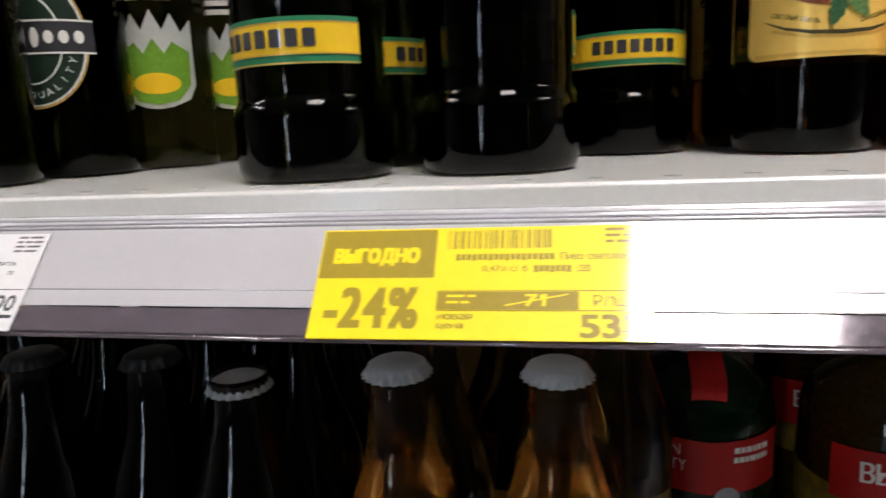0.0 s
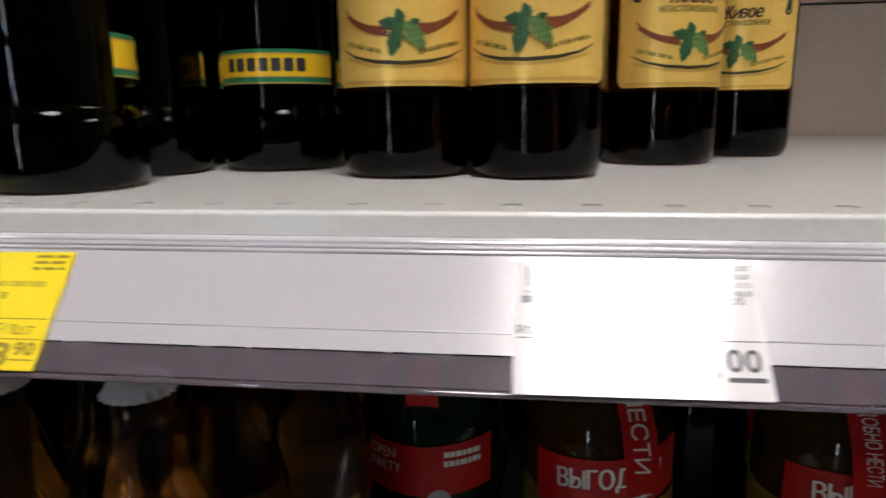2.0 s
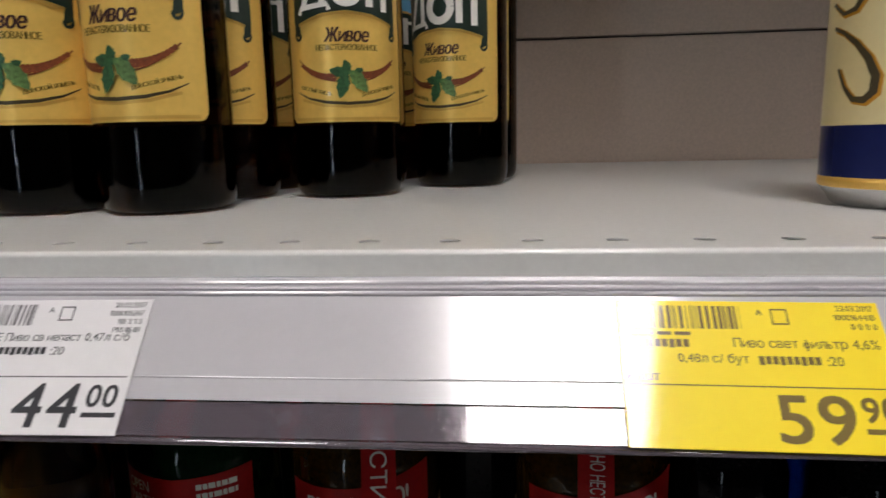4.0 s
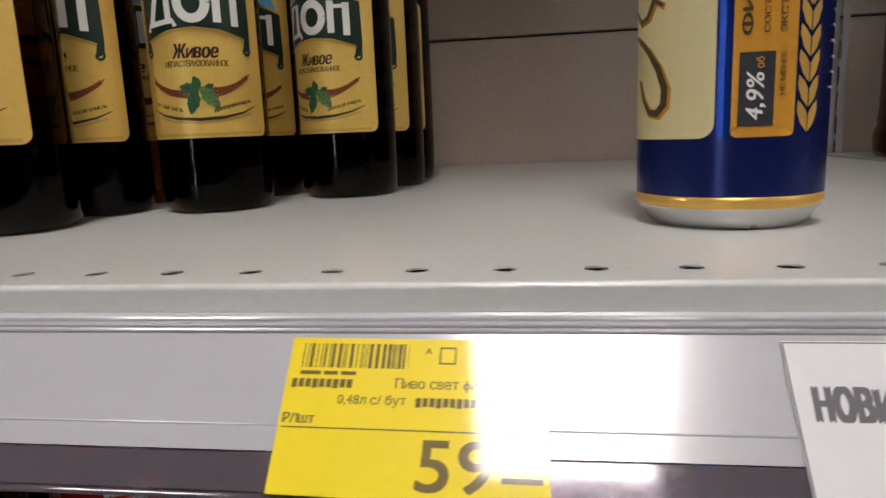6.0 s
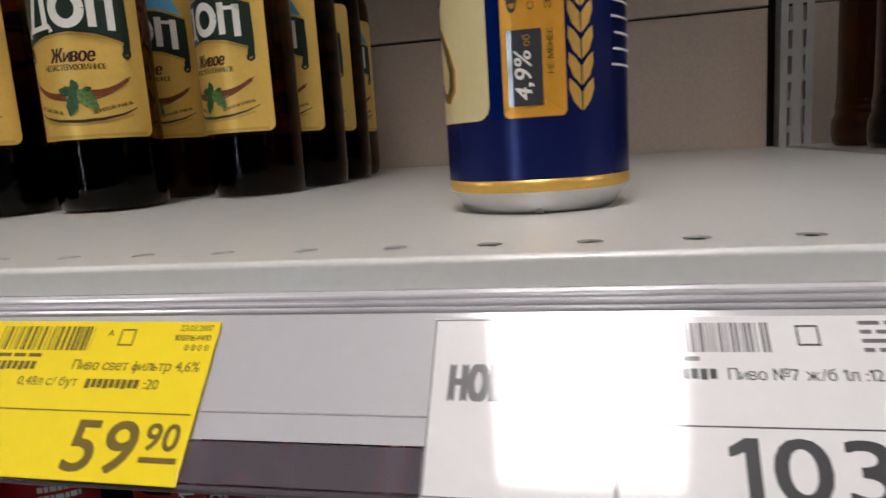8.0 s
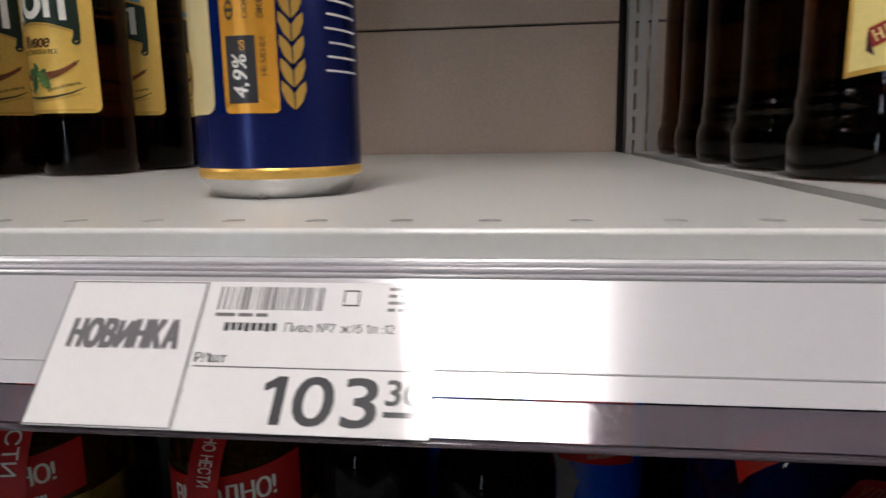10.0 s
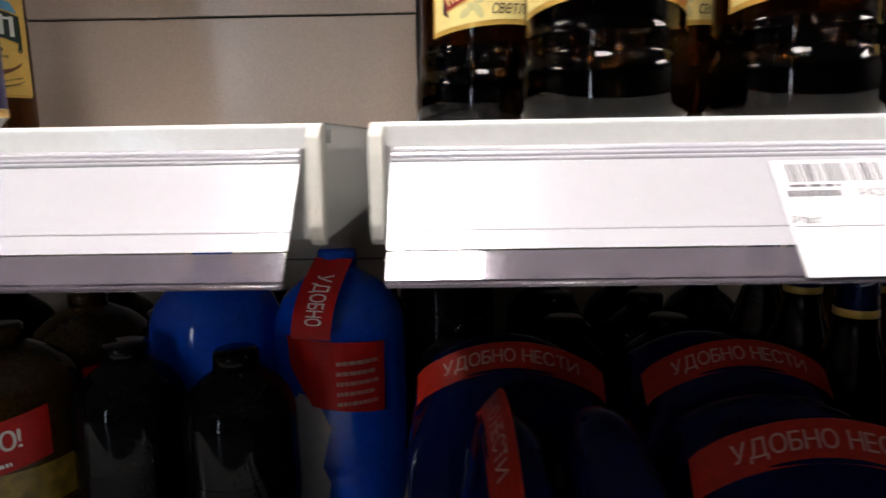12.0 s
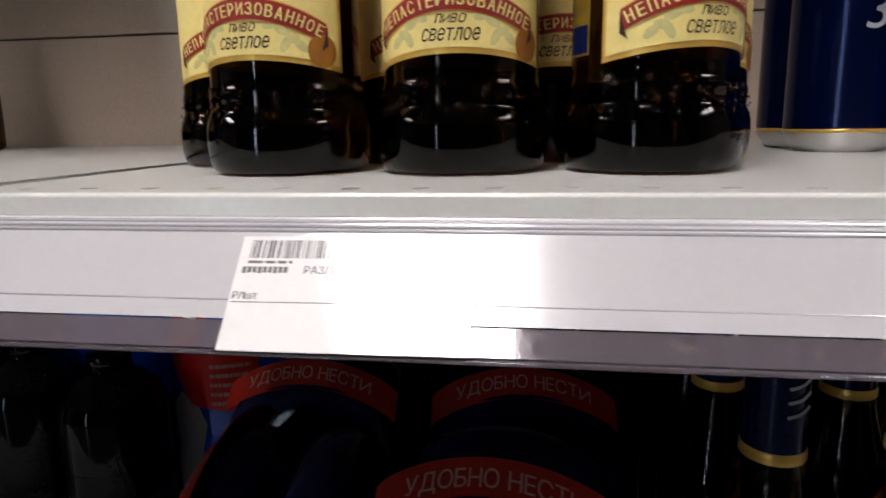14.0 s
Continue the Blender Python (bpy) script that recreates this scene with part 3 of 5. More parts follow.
def discount_tag(x, w):
    ob = tag_base("price_tag", x, w, "yellow discount price tag marked minus 24 percent", YELLOW, 0.5)
    rng, h, split = random.Random(4), PRINT_H, -w / 2 + 0.0395
    printed(ob, "dark_field", flat_rect(bmesh.new(), -w / 2 + 0.0006, split - 0.0006, 0.0195, h - 0.0006), OLIVE)
    printed(ob, "heading", shifted(heavy_bm("ВЫГОДНО", 0.0058, 0.0280, 0.00050, 0, 0.17), (-w / 2 + split) / 2 - 0.0005, 0.0266), YELLOW, 2)
    printed(ob, "percent", shifted(heavy_bm("-24%", 0.0124, 0.0290, 0.00070, 0, 0.14), (-w / 2 + split) / 2, 0.0098), OLIVE)
    printed(ob, "barcode", barcode_bm(rng, split + 0.003, split + 0.036, h - 0.0075, h - 0.0012), OLIVE)
    printed(ob, "corner_print", joined(*(bars_bm(rng, w / 2 - 0.0125, w / 2 - 0.0015, h - 0.0016 - 0.002 * k, 0.0009) for k in range(3))), OLIVE)
    printed(ob, "small_print", joined(letter_blocks(split + 0.0060, split + 0.0370, 0.0262), shifted(text_bm("Пиво светлое", 0.0024, 0.0200, bold=0.02, align="LEFT"), split + 0.0385, 0.0262), shifted(text_bm("0,47л с/ б", 0.0024, 0.0140, bold=0.02, align="LEFT"), split + 0.0145, 0.0222), letter_blocks(split + 0.0305, split + 0.0420, 0.0222), shifted(text_bm(":20", 0.0022, bold=0.02, align="LEFT"), split + 0.0435, 0.0222)), OLIVE)
    printed(ob, "old_price_field", flat_rect(bmesh.new(), split + 0.001, w / 2 - 0.021, 0.0092, 0.0148), OLIVE)
    printed(ob, "strike_line", stroke(bmesh.new(), [(split + 0.022, 0.0105), (w / 2 - 0.024, 0.0140)], 0.0005), YELLOW, 2)
    printed(ob, "old_price", shifted(heavy_bm("71", 0.0036, 0.0062, 0.00022, 0.1), w / 2 - 0.0335, 0.0121), YELLOW, 3)
    printed(ob, "old_note", joined(bars_bm(rng, split + 0.004, split + 0.013, 0.0135, 0.0008), bars_bm(rng, split + 0.004, split + 0.012, 0.0115, 0.0008)), YELLOW, 2)
    printed(ob, "rule", joined(flat_rect(bmesh.new(), split + 0.001, w / 2 - 0.001, 0.0088, 0.0091), flat_rect(bmesh.new(), split + 0.001, w / 2 - 0.001, 0.0149, 0.0152)), OLIVE)
    printed(ob, "unit_print", shifted(text_bm("Р/1шт", 0.0034, 0.0125), w / 2 - 0.0105, 0.0120), OLIVE)
    printed(ob, "note", joined(shifted(text_bm("новая", 0.0018, 0.0108, bold=0.05, align="LEFT"), split + 0.0015, 0.0070), shifted(text_bm("цена", 0.0020, 0.0082, bold=0.05, align="LEFT"), split + 0.0015, 0.0040)), OLIVE)
    printed(ob, "price", shifted(heavy_bm("53", 0.0066, 0.0108, 0.00034, 0, 0.10), w / 2 - 0.0152, 0.0044), OLIVE)
    printed(ob, "small_price", joined(shifted(heavy_bm("90", 0.0036, 0.0062, 0.0002, 0, 0.10), w / 2 - 0.0050, 0.0062), flat_rect(bmesh.new(), w / 2 - 0.009, w / 2 - 0.001, 0.0028, 0.0032)), OLIVE)
    return ob


discount_tag(-0.2645, 0.1042)
plain_tag(-0.437, 0.064, "55", "00", "white paper price tag in the rail", PAPER, INK, ((0.0245, "напиток", 0.0016, 0.018), (0.021, ":20", 0.0016, 0.022)), 1)
tag = plain_tag(-0.0232, 0.0652, "44", "00", "white paper price tag reading 44 roubles", PAPER, INK, ((0.0255, "ЖИВОЕ Пиво св непаст 0,47л с/б", 0.0027, 0.0045), (0.0218, ":20", 0.0023, 0.009)), 2, 0.6, ("20.03.2017", "1000105267", "110 2 1 5", "P01-10-01"), "4600682426479")
maker_bars(tag, INK, (-0.0302, -0.0222, 0.0255), (-0.0100, 0.0060, 0.0218))
tag = plain_tag(0.1705, 0.0655, "59", "90", "yellow price tag reading 59 roubles 90", YELLOW, INKYEL, ((0.0252, "Пиво свет фильтр 4,6%", 0.0031, 0.0130), (0.0212, "0,48л с/ бут", 0.0029, -0.010), (0.0212, ":20", 0.0023, 0.0190)), 3, -0.6, ("23.03.2017", "1000164410", "0 0 0 0"))
maker_bars(tag, INKYEL, (-0.0310, -0.0150, 0.0252), (0.0010, 0.0160, 0.0212))

nov = tag_base("novelty_tag", 0.2900, 0.0381, "white paper tag with the word for novelty", PAPER, 0)
printed(nov, "heading", shifted(heavy_bm("НОВИНКА", 0.0072, 0.0290, 0.00050, 0.06, 0.17), 0, 0.0224), INKGREY)
fr = bmesh.new()
for a, b, c, d in ((-0.0189, 0.0189, 0.0002, 0.0005), (-0.0189, 0.0189, PRINT_H - 0.0006, PRINT_H - 0.0003), (-0.0189, -0.0185, 0.0005, PRINT_H - 0.0006), (0.0184, 0.0189, 0.0005, PRINT_H - 0.0006)):
    flat_rect(fr, a, b, c, d)
printed(nov, "border", fr, INKGREY)
tag = plain_tag(0.3283, 0.0602, "103", "30", "white paper price tag reading 103 roubles 30", PAPER, INK, ((0.0247, "Пиво №7 ж/б 1л :12", 0.0024, 0.006),), 5)
maker_bars(tag, INK, (-0.0235, -0.0095, 0.0247))
tag = plain_tag(0.6465, 0.0748, "70", "20", "white paper price tag reading 70 roubles 20", PAPER, INKGREY, ((0.0252, "РАЗЛИВНОЕ непаст", 0.0026, 0.001), (0.0215, "0,44л с/б :20", 0.0024, 0.002)), 6, 0.5)
maker_bars(tag, INKGREY, (-0.0352, -0.0200, 0.0252))

# ---- bottles and cans ----
def bottle_body(ob, profile, glass, cap, z_top, seg=48):
    part("bottle_glass", lathe_bm(rounded(profile), seg), glass, ob, smooth=True)
    cap_bm = lathe_bm([(0, 0.0062), (0.011, 0.0062), (0.0132, 0.0050), (0.0135, 0.0032), (0.0158, 0.0), (0.0150, -0.0002), (0.0120, -0.0002), (0.0120, -0.0006), (0, -0.0006)], 84)
    for v in cap_bm.verts:
        r = math.hypot(v.co.x, v.co.y)
        if r > 0.0134:
            k = 1 + 0.05 * math.cos(21 * math.atan2(v.co.x, v.co.y))
            v.co.x, v.co.y = v.co.x * k, v.co.y * k
        v.co.z += z_top
    part("crown_cap", cap_bm, cap, ob, smooth=True)


def smile(y, w, sag, n=14):
    return [(-w / 2 + w * k / n, y - sag * math.sin(math.pi * k / n)) for k in range(n + 1)]


def leaf_sprig(r, z, lift=0.0007):
    """Three pointed, toothed leaves and two hop cones."""
    bms = []
    for dx, dy, ang, ln, wd in ((0.001, 0.0035, 80, 0.0110, 0.0062), (0.0005, 0.004, 18, 0.0070, 0.0050), (0.003, 0.0035, -62, 0.0055, 0.0040), (-0.001, 0.0045, 165, 0.0140, 0.0072), (0.0010, 0.0055, 218, 0.0145, 0.0080)):
        pts = []
        for side in (1, -1):
            ks = range(0, 9) if side == 1 else range(8, -1, -1)
            for k in ks:
                f = k / 8
                if side == -1 and k in (0, 8):
                    continue
                w = wd * math.sin(math.pi * min(f * 0.92 + 0.06, 1)) * (1.0 if k % 2 else 0.80)
                x, y = side * w / 2, f * ln
                c, sn = math.cos(radians(ang)), math.sin(radians(ang))
                pts.append((dx + x * c - y * sn, z + dy + x * sn + y * c))
        bms.append(flat_poly(bmesh.new(), pts))
    return [wrapped(bm, r, lift + 0.0001 * i) for i, bm in enumerate(bms)]


def pale_ale_bottle(at, turn=0.0):
    """Brown half-litre bottle with a cream label, dark name band and a hop sprig."""
    ob = thing("beer_bottle", "brown glass beer bottle with cream label and hop sprig", "bottle", at, turn, "cream-labelled beer bottles")
    r = 0.0305
    bottle_body(ob, [(0, 0.002), (0.020, 0.002), (0.0265, 0.0), (0.0298, 0.004), (r, 0.012), (r, 0.06), (r, 0.145), (0.029, 0.160), (0.019, 0.182), (0.0145, 0.205), (0.013, 0.232), (0.0135, 0.236), (0.0125, 0.241), (0, 0.241)], BROWN, CAPGOLD, 0.2395)
    half = 0.0385
    lab = part("label", wrapped(flat_poly(bmesh.new(), round_rect(-half, half, 0.0405, 0.139, 0.005)), r, 0.0002, 0.0025), CREAMLABEL, ob, "cream paper label", True)
    part("name_band", wrapped(flat_poly(bmesh.new(), [(-0.0305, 0.094), (-0.0300, 0.086), (-0.0255, 0.084), (-0.0265, 0.0915), (-0.013, 0.0955), (0.0, 0.0968), (0.013, 0.0955), (0.0265, 0.0915), (0.0255, 0.084), (0.0300, 0.086), (0.0305, 0.094), (0.0300, 0.1165), (0.014, 0.1205), (0.0, 0.1218), (-0.014, 0.1205), (-0.0300, 0.1165)]), r, 0.0005, 0.0025), BANDDARK, lab, "dark green ribbon")
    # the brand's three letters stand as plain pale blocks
    slab = lambda x0, x1, z0, z1: flat_poly(bmesh.new(), [(x0, z0), (x1, z0), (x1, z1), (x0, z1)])
    ring = lambda cx, cz, a, b, w: stroke(bmesh.new(), [(cx + a * math.cos(radians(k)), cz + b * math.sin(radians(k))) for k in range(0, 361, 15)], w)
    marks = joined(stroke(bmesh.new(), [(-0.0255, 0.0955), (-0.0245, 0.0985), (-0.0095, 0.1000), (-0.0085, 0.0970)], 0.0026), stroke(bmesh.new(), [(-0.0225, 0.0990), (-0.0178, 0.1160), (-0.0120, 0.1168), (-0.0118, 0.1000)], 0.0034), ring(0.0005, 0.1085, 0.0068, 0.0078, 0.0046), slab(0.0105, 0.0145, 0.0988, 0.1172), slab(0.0195, 0.0235, 0.0972, 0.1158), slab(0.0105, 0.0235, 0.1128, 0.1150))
    part("name_print", wrapped(marks, r, 0.0008, 0.0025), WHITEPRINT, lab)
    part("sky_arc", wrapped(flat_poly(bmesh.new(), [(-0.028, 0.1190), (0.0, 0.1240), (0.028, 0.1190), (0.022, 0.1290), (0.0, 0.134), (-0.022, 0.1290)]), r, 0.0005, 0.0025), BANDBLUE, lab, "sky blue picture strip")
    part("gold_line", wrapped(stroke(bmesh.new(), smile(0.0905, 0.053, -0.0050), 0.0013), r, 0.0009, 0.0025), GOLD, lab)
    part("gold_line", wrapped(stroke(bmesh.new(), [(-0.027, 0.0525), (-0.014, 0.0492), (0, 0.0482), (0.014, 0.0492), (0.027, 0.0525)], 0.0013), r, 0.0003, 0.0025), GOLD, lab)
    part("gold_line", wrapped(stroke(bmesh.new(), [(-0.0300, 0.1172), (-0.014, 0.1212), (0.0, 0.1225), (0.014, 0.1212), (0.0300, 0.1172)], 0.0011), r, 0.0009, 0.0025), GOLD, lab)
    for side in (-1, 1):
        curl = [(side * (0.0270 + 0.0030 * f * math.cos(radians(430 * f))), 0.0852 + 0.0032 * f * math.sin(radians(430 * f))) for f in [k / 20 for k in range(2, 21)]]
        part("ribbon_curl", wrapped(stroke(bmesh.new(), curl, 0.0014), r, 0.0007, 0.0025), BANDDARK, lab, "curled dark ribbon end")
        stem = [(side * (0.004 + 0.0024 * k), 0.0612 + 0.00012 * k * k) for k in range(11)]
        part("barley_stem", wrapped(stroke(bmesh.new(), stem, 0.0007), r, 0.0005, 0.0025), RUST, lab)
    part("gold_foot", wrapped(flat_poly(bmesh.new(), [(-0.034, 0.0415), (0.034, 0.0415), (0.034, 0.0432), (0.0, 0.0428), (-0.034, 0.0432)]), r, 0.0004, 0.0025), GOLD, lab, "golden foot of the label")
    part("script_word", wrapped(shifted(text_bm("Живое", 0.0074, 0.0240, shear=0.25, bold=0.045), 0, 0.0848), r, 0.0004, 0.0025), NAMEPRINT, lab, "dark red script lettering")
    part("small_word", wrapped(shifted(text_bm("НЕПАСТЕРИЗОВАННОЕ", 0.0031, 0.033, bold=0.05), 0, 0.0785), r, 0.0004, 0.0025), INKYEL, lab)
    for sx in (-1, 1):
        grains = []
        for k in range(11):
            f = k / 10
            x, z0 = sx * (0.0075 + 0.0175 * f), 0.0632 + 0.0065 * f * f + (0.001 if sx > 0 else 0.0)
            tilt = sx * (12 + 26 * f)
            for up in (-1, 1):
                grains.append(shifted(flat_poly(bmesh.new(), ellipse(0, 0, 0.0020, 0.0008, 8)), x, z0 + up * 0.0008 * (1.2 - f), tilt + up * 24 * sx))
        part("barley_ear", wrapped(joined(*grains), r, 0.0006, 0.0025), RUST, lab, "rust barley ear")["kind"] = "stuff"
    for k, leaf in enumerate(leaf_sprig(r, 0.0615)):
        part("hop_leaf", leaf, LEAFPALE if k == 4 else LEAF, lab, "pale green hop cone" if k == 4 else "green hop leaf")
    part("caption", wrapped(joined(shifted(text_bm("ДОНСКОЙ ЯЧМЕНЬ", 0.0027, 0.0215, bold=0.045), 0.0172, 0.0570, 13), shifted(text_bm("СВЕТЛЫЙ ХМЕЛЬ", 0.0025, 0.0190, bold=0.045), -0.0180, 0.0572, -13)), r, 0.0004, 0.0025), INKYEL, lab)
    part("dark_curve", wrapped(stroke(bmesh.new(), [(-0.030, 0.0565), (-0.022, 0.0530), (-0.012, 0.0508), (0, 0.0500), (0.012, 0.0508), (0.022, 0.0530), (0.030, 0.0565)], lambda f: 0.0004 + 0.0013 * math.sin(math.pi * f)), r, 0.0004, 0.0025), SCRIPT, lab, "dark curved line")
    return ob


def banded_bottle(at, turn=0.0):
    """Dark green bottle with a yellow band and a wide heel."""
    ob = thing("beer_bottle", "dark green glass beer bottle with yellow band label", "bottle", at, turn, "yellow-banded beer bottles")
    bottle_body(ob, [(0, 0.002), (0.022, 0.002), (0.0300, 0.0), (0.0325, 0.004), (0.0332, 0.014), (0.0332, 0.024), (0.0325, 0.029), (0.0308, 0.032), (0.0305, 0.036), (0.0305, 0.09), (0.0305, 0.145), (0.028, 0.165), (0.019, 0.185), (0.0145, 0.205), (0.013, 0.232), (0.0135, 0.236), (0.0125, 0.241), (0, 0.241)], GREEN, CAPGOLD, 0.2395)
    r, half = 0.0305, 0.038
    lab = part("label", wrapped(flat_rect(bmesh.new(), -half, half, 0.0445, 0.0615), r, 0.0002, 0.0025), GREENBAND, ob, "green paper band", True)
    part("yellow_stripe", wrapped(flat_rect(bmesh.new(), -half, half, 0.0485, 0.0590), r, 0.0005, 0.0025), YELBAND, lab, "yellow stripe")
    for za, zb in ((0.0478, 0.0485), (0.0590, 0.0597), (0.0446, 0.0452)):
        part("gold_line", wrapped(flat_rect(bmesh.new(), -half, half, za, zb), r, 0.0006, 0.0025), GOLD, lab)
    # the brand name stands as seven plain dark blocks
    blocks = bmesh.new()
    for k in range(7):
        x = -0.0215 + 0.0062 * k
        flat_poly(blocks, round_rect(x, x + 0.0047, 0.0506, 0.0571, 0.0008, 2))
    part("name_print", wrapped(blocks, r, 0.0009, 0.0025), INK, lab)
    return ob


def oval_bottle(at, turn=0.0):
    """Dark green bottle with an oval dark label ringed in white."""
    ob = thing("beer_bottle", "dark green glass beer bottle with oval ringed label", "bottle", at, turn, "oval-labelled beer bottles")
    bottle_body(ob, [(0, 0.002), (0.02, 0.002), (0.027, 0.0), (0.0302, 0.004), (0.0308, 0.014), (0.0308, 0.15), (0.028, 0.165), (0.018, 0.188), (0.0145, 0.205), (0.013, 0.232), (0.0135, 0.236), (0.0125, 0.241), (0, 0.241)], GREEN, CAPWHITE, 0.2395)
    r = 0.0308
    lab = part("label", wrapped(flat_poly(bmesh.new(), ellipse(0, 0.074, 0.029, 0.036, 40)), r, 0.0002, 0.0025), BANDDARK, ob, "oval dark green label", True)
    ring = lambda a, b, w: stroke(bmesh.new(), [(a * math.cos(radians(k)), 0.074 + b * math.sin(radians(k))) for k in range(0, 361, 9)], w)
    part("white_ring", wrapped(joined(ring(0.0275, 0.0345, 0.0010), ring(0.0165, 0.0230, 0.0008)), r, 0.0006, 0.0025), WHITEPRINT, lab)
    part("gold_line", wrapped(ring(0.0286, 0.0357, 0.0009), r, 0.0006, 0.0025), GOLD, lab)
    part("name_bar", wrapped(flat_rect(bmesh.new(), -0.032, 0.032, 0.067, 0.083), r, 0.0008, 0.0025), INK, lab, "black name bar")
    part("bar_line", wrapped(joined(flat_rect(bmesh.new(), -0.032, 0.032, 0.0828, 0.0838), flat_rect(bmesh.new(), -0.032, 0.032, 0.0662, 0.0672)), r, 0.0010, 0.0025), WHITEPRINT, lab)
    marks = bmesh.new()
    for k in range(8):
        flat_poly(marks, ellipse(-0.0245 + 0.007 * k, 0.0748, 0.0024, 0.0034 + (0.0018 if k in (0, 4) else 0), 12))
    part("name_print", wrapped(marks, r, 0.0012, 0.0025), WHITEPRINT, lab)
    arc = joined(*(shifted(text_bm(c, 0.0036), 0.0222 * math.sin(radians(a)), 0.074 - 0.0288 * math.cos(radians(a)), a) for c, a in zip("QUALITY", range(-5, 80, 12))))
    part("arc_word", wrapped(arc, r, 0.0008, 0.0025), WHITEPRINT, lab)
    return ob


def crown_bottle(at, turn=0.0):
    """Brown bottle with a white crown over a green shield."""
    ob = thing("beer_bottle", "dark glass beer bottle with white crown and green shield label", "bottle", at, turn, "crown-labelled beer bottles")
    bottle_body(ob, [(0, 0.002), (0.02, 0.002), (0.0265, 0.0), (0.0298, 0.004), (0.0303, 0.014), (0.0303, 0.15), (0.028, 0.165), (0.018, 0.188), (0.0145, 0.205), (0.013, 0.232), (0.0135, 0.236), (0.0125, 0.241), (0, 0.241)], GREEN, CAPGOLD, 0.2395)
    r = 0.0303
    lab = part("label", wrapped(flat_poly(bmesh.new(), [(-0.024, 0.092), (-0.024, 0.052), (-0.019, 0.043), (-0.008, 0.0385), (0, 0.0375), (0.008, 0.0385), (0.019, 0.043), (0.024, 0.052), (0.024, 0.092), (0.017, 0.084), (0.0115, 0.095), (0.006, 0.085), (0, 0.097), (-0.006, 0.085), (-0.0115, 0.095), (-0.017, 0.084)]), r, 0.0002, 0.0025), SILVERFOIL, ob, "silvery white crown-shaped label", True)
    part("green_shield", wrapped(flat_poly(bmesh.new(), [(-0.021, 0.072), (-0.020, 0.052), (-0.012, 0.0425), (0, 0.040), (0.012, 0.0425), (0.020, 0.052), (0.021, 0.072), (0.011, 0.078), (0.006, 0.071), (0, 0.080), (-0.006, 0.071), (-0.011, 0.078)]), r, 0.0006, 0.0025), GREENLAB, lab, "green shield")
    part("yellow_oval", wrapped(flat_poly(bmesh.new(), ellipse(0, 0.053, 0.014, 0.0065)), r, 0.0009, 0.0025), YELBAND, lab, "yellow-green oval")
    part("name_print", wrapped(joined(flat_rect(bmesh.new(), -0.016, 0.016, 0.1085, 0.112), flat_rect(bmesh.new(), -0.013, 0.013, 0.1025, 0.106)), r, 0.0006, 0.0025), WHITEPRINT, ob)
    return ob


